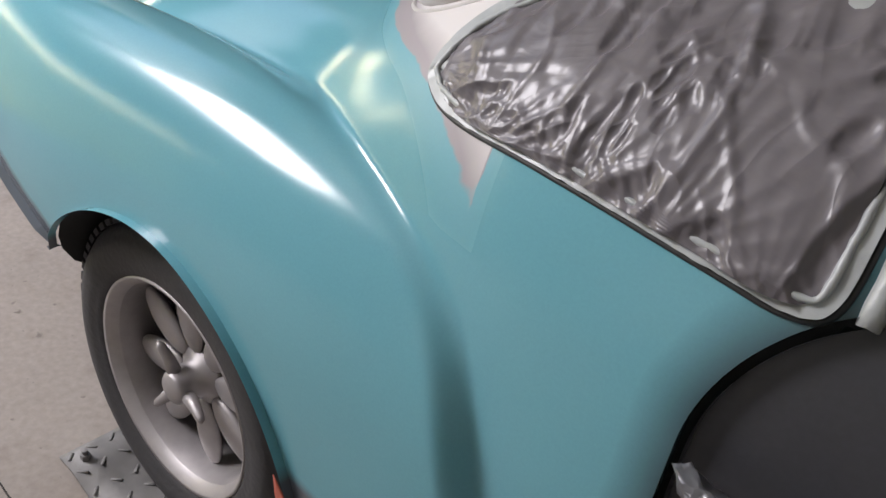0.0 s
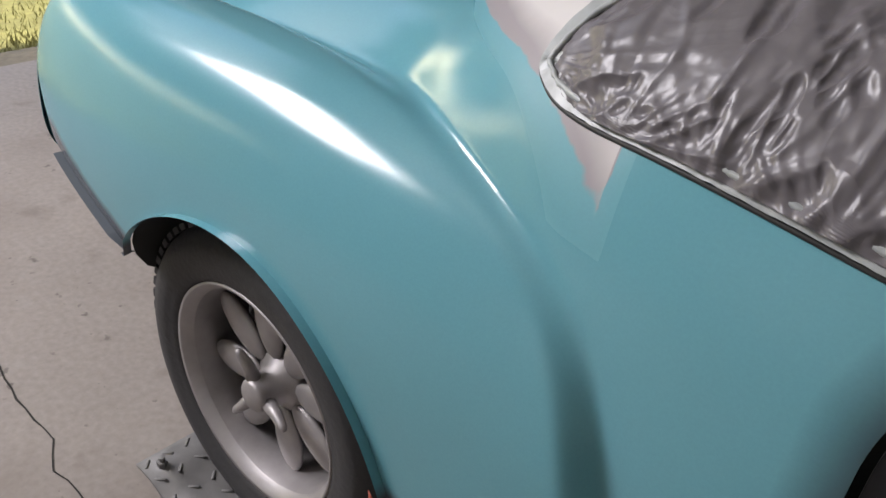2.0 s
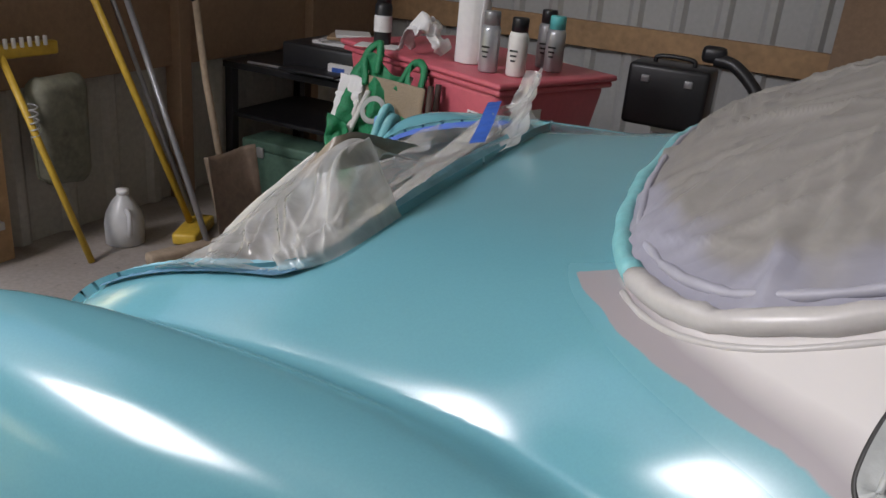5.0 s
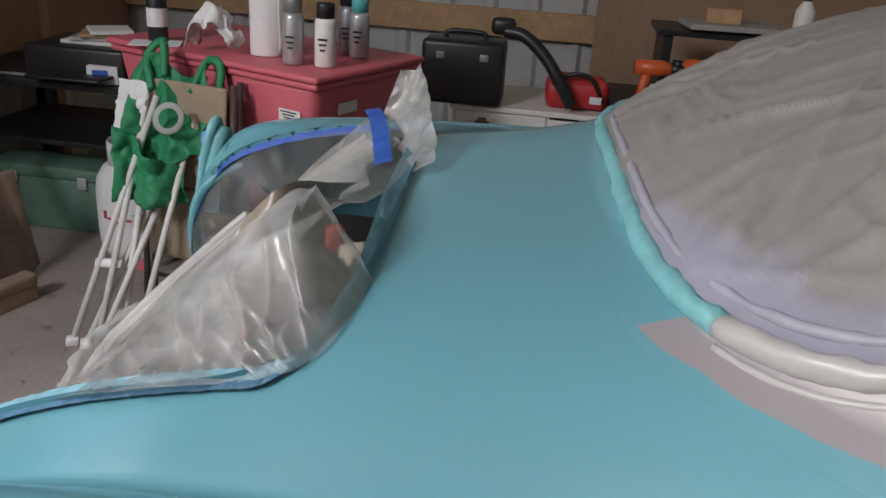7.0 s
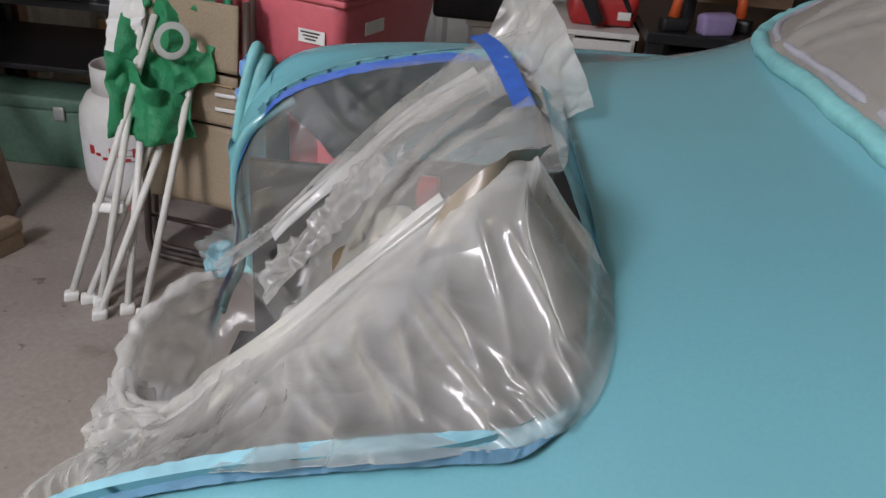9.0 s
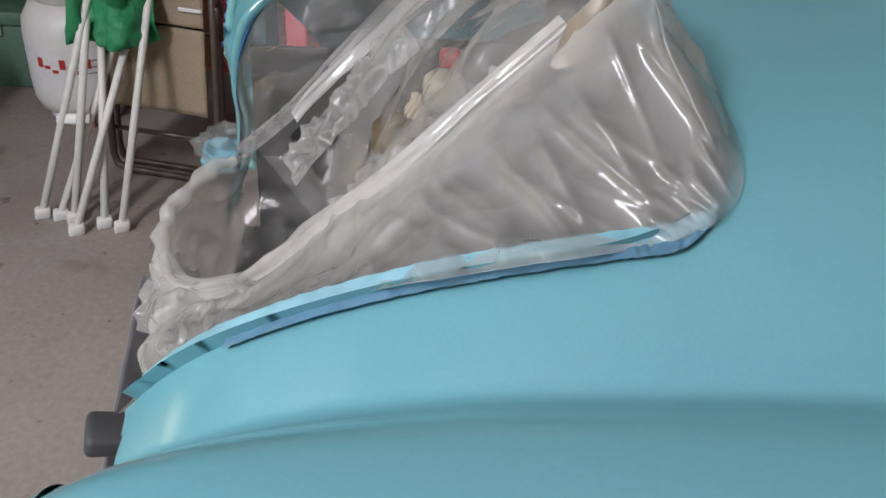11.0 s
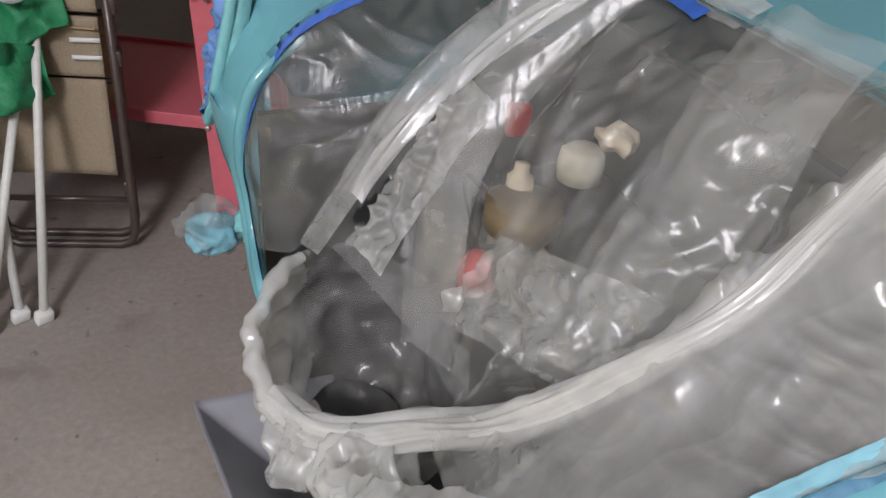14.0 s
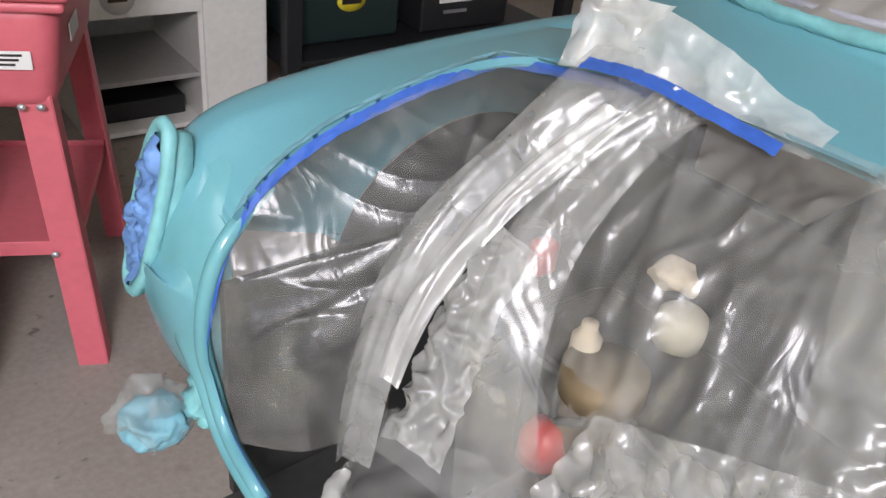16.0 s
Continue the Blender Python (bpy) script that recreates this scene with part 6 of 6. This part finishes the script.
sack = part("hanging_sack", crumple(box((0.10, 0.24, 0.42), (-2.31, 0.92, 0.46), 0.05, seg=5), 0.02, 0.10, 3.0), mat("grey_green_sack", (0.17, 0.17, 0.13), 0.7, vary=0.4, blotch=6), None, "dusty sack hanging on the wall")
tagged(sack, "", "sack")
jug = empty("milk_jug", (-2.16, 1.06, -0.015), "translucent plastic gallon jug on the floor", "jug")
part("jug_body", lathe([(0.06, 0.015), (0.075, 0.02), (0.077, 0.10), (0.07, 0.14), (0.045, 0.19), (0.025, 0.215), (0.022, 0.225)], steps=32), MILK, jug)
part("cap", lathe([(0.024, 0.222), (0.024, 0.242), (0.001, 0.244)], steps=24), PAPER, jug)
part("jug_handle", tube(line([(0.05, -0.03, 0.17), (0.085, -0.05, 0.16), (0.085, -0.05, 0.10), (0.065, -0.035, 0.07)], 14), 0.010), MILK, jug)

# dark bench in the corner
bench = empty("corner_bench", (-1.98, 2.20, 0), "dark bench with clutter in the corner", "bench")
part("top", box((0.80, 0.60, 0.03), (0, 0, 0.60), 0.004), BLACKPL, bench, smooth=False)
part("shelf", box((0.76, 0.56, 0.02), (0, 0, 0.36), 0.003), BLACKPL, bench, smooth=False)
for x in (-0.37, 0.37):
    for y in (-0.27, 0.27):
        part("leg", box((0.045, 0.045, 0.585), (x, y, 0.2925), 0.003), BLACKPL, bench, smooth=False)
printer = empty("black_printer", (-1.86, 2.12, 0.615), "black desktop printer with papers on top", "printer")
part("case", box((0.42, 0.34, 0.13), (0, 0, 0.065), 0.015, seg=3), BLACKPL, printer)
part("tray", box((0.30, 0.16, 0.012), (0.02, -0.22, 0.03), 0.004), BLACKPL, printer)
for k in range(4):
    tagged(part("paper_packet", box((0.22 - 0.02 * k, 0.16, 0.014), (-1.84 + 0.02 * k, 2.10, 0.7525 + 0.015 * k), 0.002, (0, 0, 12 * k)), (PAPER, GREYPL, CARDBOARD, PAPER)[k], None, "stacked paper packets on the printer", smooth=False), "", "paper", "packets on the printer")
box1 = empty("blue_white_packet", (-1.74, 1.97, 0.615), "small blue and white cardboard packet", "packet")
part("packet", box((0.12, 0.08, 0.07), (0, 0, 0.035), 0.003, (0, 0, 10)), PAPER, box1, smooth=False)
part("printed_patch", box((0.06, 0.002, 0.04), (0.0, -0.043, 0.035), 0.0, (0, 0, 10)), BLUE, box1, smooth=False)
tagged(part("metal_rod", tube([(-2.25, 1.93, 0.622), (-1.62, 1.96, 0.622)], 0.006), GALV, None, "thin bright metal rod on the bench"), "", "rod")
gbox = empty("green_chest", (-1.98, 1.98, 0), "dull green metal chest under the bench", "chest")
part("case", box((0.52, 0.20, 0.22), (0, 0, 0.11), 0.008), GREENBOX, gbox)
part("lid", box((0.53, 0.21, 0.05), (0, 0, 0.245), 0.010), GREENBOX, gbox, "pale dusty lid")
for x in (-0.15, 0.15):
    part("latch", box((0.04, 0.012, 0.05), (x, -0.108, 0.215), 0.003), GALV, gbox)

# white cabinet and what stands on it
cab = empty("white_cabinet", (-0.08, 2.60, 0), "white open-front cabinet with a round sticker", "cabinet")
for x in (-0.32, 0.30):
    part("side", box((0.02, 0.48, 0.56), (x, 0, 0.28), 0.002), WHITE, cab, smooth=False)
part("side", box((0.02, 0.48, 0.56), (0.07, 0, 0.28), 0.002), WHITE, cab, smooth=False)
part("top", box((0.66, 0.50, 0.022), (-0.01, 0, 0.571), 0.003), WHITE, cab, smooth=False)
part("back", box((0.62, 0.01, 0.55), (-0.01, 0.235, 0.28), 0.001), WHITE, cab, smooth=False)
part("drawer_front", box((0.38, 0.018, 0.12), (-0.125, -0.245, 0.497), 0.003), WHITE, cab, smooth=False)
part("shelf", box((0.38, 0.46, 0.018), (-0.125, 0, 0.21), 0.002), GREYPL, cab, smooth=False)
part("shelf", box((0.38, 0.46, 0.018), (-0.125, 0, 0.03), 0.002), WHITE, cab, smooth=False)
part("panel_door", box((0.225, 0.018, 0.53), (0.188, -0.245, 0.285), 0.003), WHITE, cab, smooth=False)
stick = part("round_sticker", lathe([(0.001, 0), (0.055, 0), (0.055, 0.001), (0.001, 0.001)], pose(-0.20, -0.255, 0.505, 90), steps=36), PAPER, cab, "round white sticker with a dark print")
part("print_shape", box((0.06, 0.001, 0.03), (-0.20, -0.2575, 0.505), 0.0), mat("dark_brown_print", (0.07, 0.04, 0.03), 0.5), cab, smooth=False)
part("print_shape", box((0.035, 0.001, 0.014), (-0.20, -0.2575, 0.528), 0.0), mat("rust_print", (0.25, 0.12, 0.06), 0.5), cab, smooth=False)
tagged(part("dark_binder", box((0.30, 0.30, 0.07), (-0.20, 2.60, 0.075), 0.005), BLACKPL, None, "dark flat case on the cabinet's low shelf", smooth=False), "", "case")
case = empty("black_case", (-0.38, 2.42, 0.582), "black plastic case standing on the cabinet", "case")
part("shell", box((0.34, 0.20, 0.26), (0, 0, 0.13), 0.02, seg=3), BLACKPL, case)
part("carry_handle", tube(line([(-0.08, 0, 0.25), (-0.07, 0, 0.285), (0.07, 0, 0.285), (0.08, 0, 0.25)], 16), 0.010), BLACKPL, case)
for x in (-0.09, 0.09):
    part("latch", box((0.035, 0.01, 0.03), (x, -0.103, 0.20), 0.003), GREYPOLE, case)
hose = empty("vacuum_hose", (-0.12, 2.45, 0.582), "black vacuum nozzle and hose lying on the cabinet", "hose")
part("hose", tube(line([(-0.10, -0.02, 0.30), (-0.02, -0.04, 0.29), (0.07, -0.06, 0.22), (0.14, -0.08, 0.13), (0.20, -0.08, 0.03)], 30), 0.026, sides=16), BLACKPL, hose)
part("nozzle", box((0.10, 0.05, 0.07), (-0.11, -0.02, 0.32), 0.02), BLACKPL, hose)
wb = empty("workbench", (0.95, 2.60, 0), "dark workbench crowded with tools and parts", "workbench")
part("top", box((1.40, 0.70, 0.04), (0, 0, 0.60), 0.004), BLACKPL, wb, smooth=False)
part("shelf", box((1.36, 0.60, 0.02), (0, 0, 0.22), 0.003), BLACKPL, wb, smooth=False)
for x in (-0.66, 0.66):
    for y in (-0.31, 0.31):
        part("leg", box((0.06, 0.06, 0.58), (x, y, 0.29), 0.003), BLACKPL, wb, smooth=False)
rbag = empty("red_tool_bag", (0.10, 2.52, 0.582), "slumped red tool bag with dark straps", "bag")
part("bag_body", crumple(box((0.26, 0.18, 0.13), (0, 0, 0.065), 0.04, seg=5), 0.02, 0.07, 2.0), RED, rbag)
part("strap", tube(line([(-0.10, -0.08, 0.10), (-0.03, -0.10, 0.15), (0.05, -0.10, 0.14), (0.11, -0.08, 0.05)], 16), 0.010), BLACKPL, rbag)
part("white_patch", box((0.05, 0.004, 0.03), (0.08, -0.10, 0.05), 0.001), PAPER, rbag)


def drill(at, turn, m, label):
    d = empty("cordless_drill", at, label, "drill")
    d.rotation_euler = (0, 0, radians(turn))
    part("motor_body", tube([(-0.07, 0, 0.185), (0.03, 0, 0.185), (0.06, 0, 0.185), (0.075, 0, 0.185)], [0.030, 0.032, 0.026, 0.016], sides=16), m, d)
    part("chuck", tube([(0.075, 0, 0.185), (0.12, 0, 0.185), (0.125, 0, 0.185)], [0.018, 0.016, 0.006], sides=14), BLACKPL, d)
    part("grip", tube([(-0.02, 0, 0.17), (-0.03, 0, 0.10), (-0.035, 0, 0.05)], [0.020, 0.018, 0.022], sides=12), m, d)
    part("battery", box((0.10, 0.065, 0.05), (-0.03, 0, 0.025), 0.010), BLACKPL, d)


drill((0.38, 2.32, 0.62), 8, ORANGE, "orange cordless drill standing on the bench")
drill((0.58, 2.42, 0.62), 150, ORANGE, "orange cordless driver on the bench")
tagged(part("lilac_clamp", crumple(box((0.14, 0.06, 0.08), (0.50, 2.30, 0.66), 0.02, (0, 0, 20), seg=4), 0.01, 0.04), PURPLE, None, "lilac plastic clamp on the bench"), "", "clamp")
rack = empty("bench_shelf", (0.95, 2.70, 0.62), "black two-tier shelf standing on the bench", "shelf")
part("board", box((1.10, 0.34, 0.025), (0, 0, 0.30), 0.004), BLACKPL, rack, smooth=False)
for x in (-0.50, 0.0, 0.50):
    part("upright", box((0.04, 0.30, 0.29), (x, 0, 0.145), 0.003), BLACKPL, rack, smooth=False)
tagged(part("plywood_offcut", box((0.42, 0.24, 0.022), (0.72, 2.62, 0.957), 0.002, (0, 0, 6)), GREYPL, None, "pale board offcut on the shelf", smooth=False), "", "board")
ob = empty("orange_box", (0.66, 2.62, 0.968), "small orange cardboard carton", "box")
part("carton", box((0.14, 0.10, 0.06), (0, 0, 0.03), 0.004), WOOD, ob, smooth=False)
bottle = empty("white_bottle", (0.98, 2.60, 0.934), "white plastic bottle on the shelf", "bottle")
part("flask", lathe([(0.035, 0), (0.038, 0.01), (0.038, 0.11), (0.02, 0.14), (0.015, 0.15)], steps=28), WHITE, bottle)
part("cap", lathe([(0.017, 0.148), (0.017, 0.172), (0.001, 0.174)], steps=20), BLACKPL, bottle)
bin1 = empty("dark_tote", (0.62, 2.62, 0.232), "dark green-black storage tote with an oval yellow label", "tote")
part("bin", box((0.46, 0.36, 0.26), (0, 0, 0.13), 0.02, seg=3), BINGREEN, bin1)
part("lid", box((0.48, 0.38, 0.03), (0, 0, 0.275), 0.008), BINGREEN, bin1)
part("oval_label", lathe([(0.001, 0), (0.05, 0), (0.05, 0.002), (0.001, 0.002)], pose(0.0, -0.182, 0.16, 90) @ Matrix.Diagonal((1.25, 0.8, 1, 1)), steps=36), LABELY, bin1, "oval yellow label")
part("label_bar", box((0.085, 0.002, 0.026), (0.0, -0.186, 0.163), 0.0), BLACKPL, bin1, smooth=False)
toolcase = empty("tool_case", (1.18, 2.60, 0.232), "black tool case with yellow stripes", "tool case")
part("case", box((0.46, 0.34, 0.22), (0, 0, 0.11), 0.012), BLACKPL, toolcase)
for k in range(3):
    part("stripe", box((0.22 - 0.05 * k, 0.003, 0.014), (-0.06, -0.172, 0.17 - 0.045 * k), 0), (LABELY, PAPER, GREYPOLE)[k], toolcase, smooth=False)
tagged(part("plywood_sheet", box((1.5, 0.018, 1.25), (0.92, 3.27, 0.63), 0.003, (-6, 0, 0)), BOARD, None, "tall brown hardboard sheet leaning on the wall", smooth=False), "", "board")
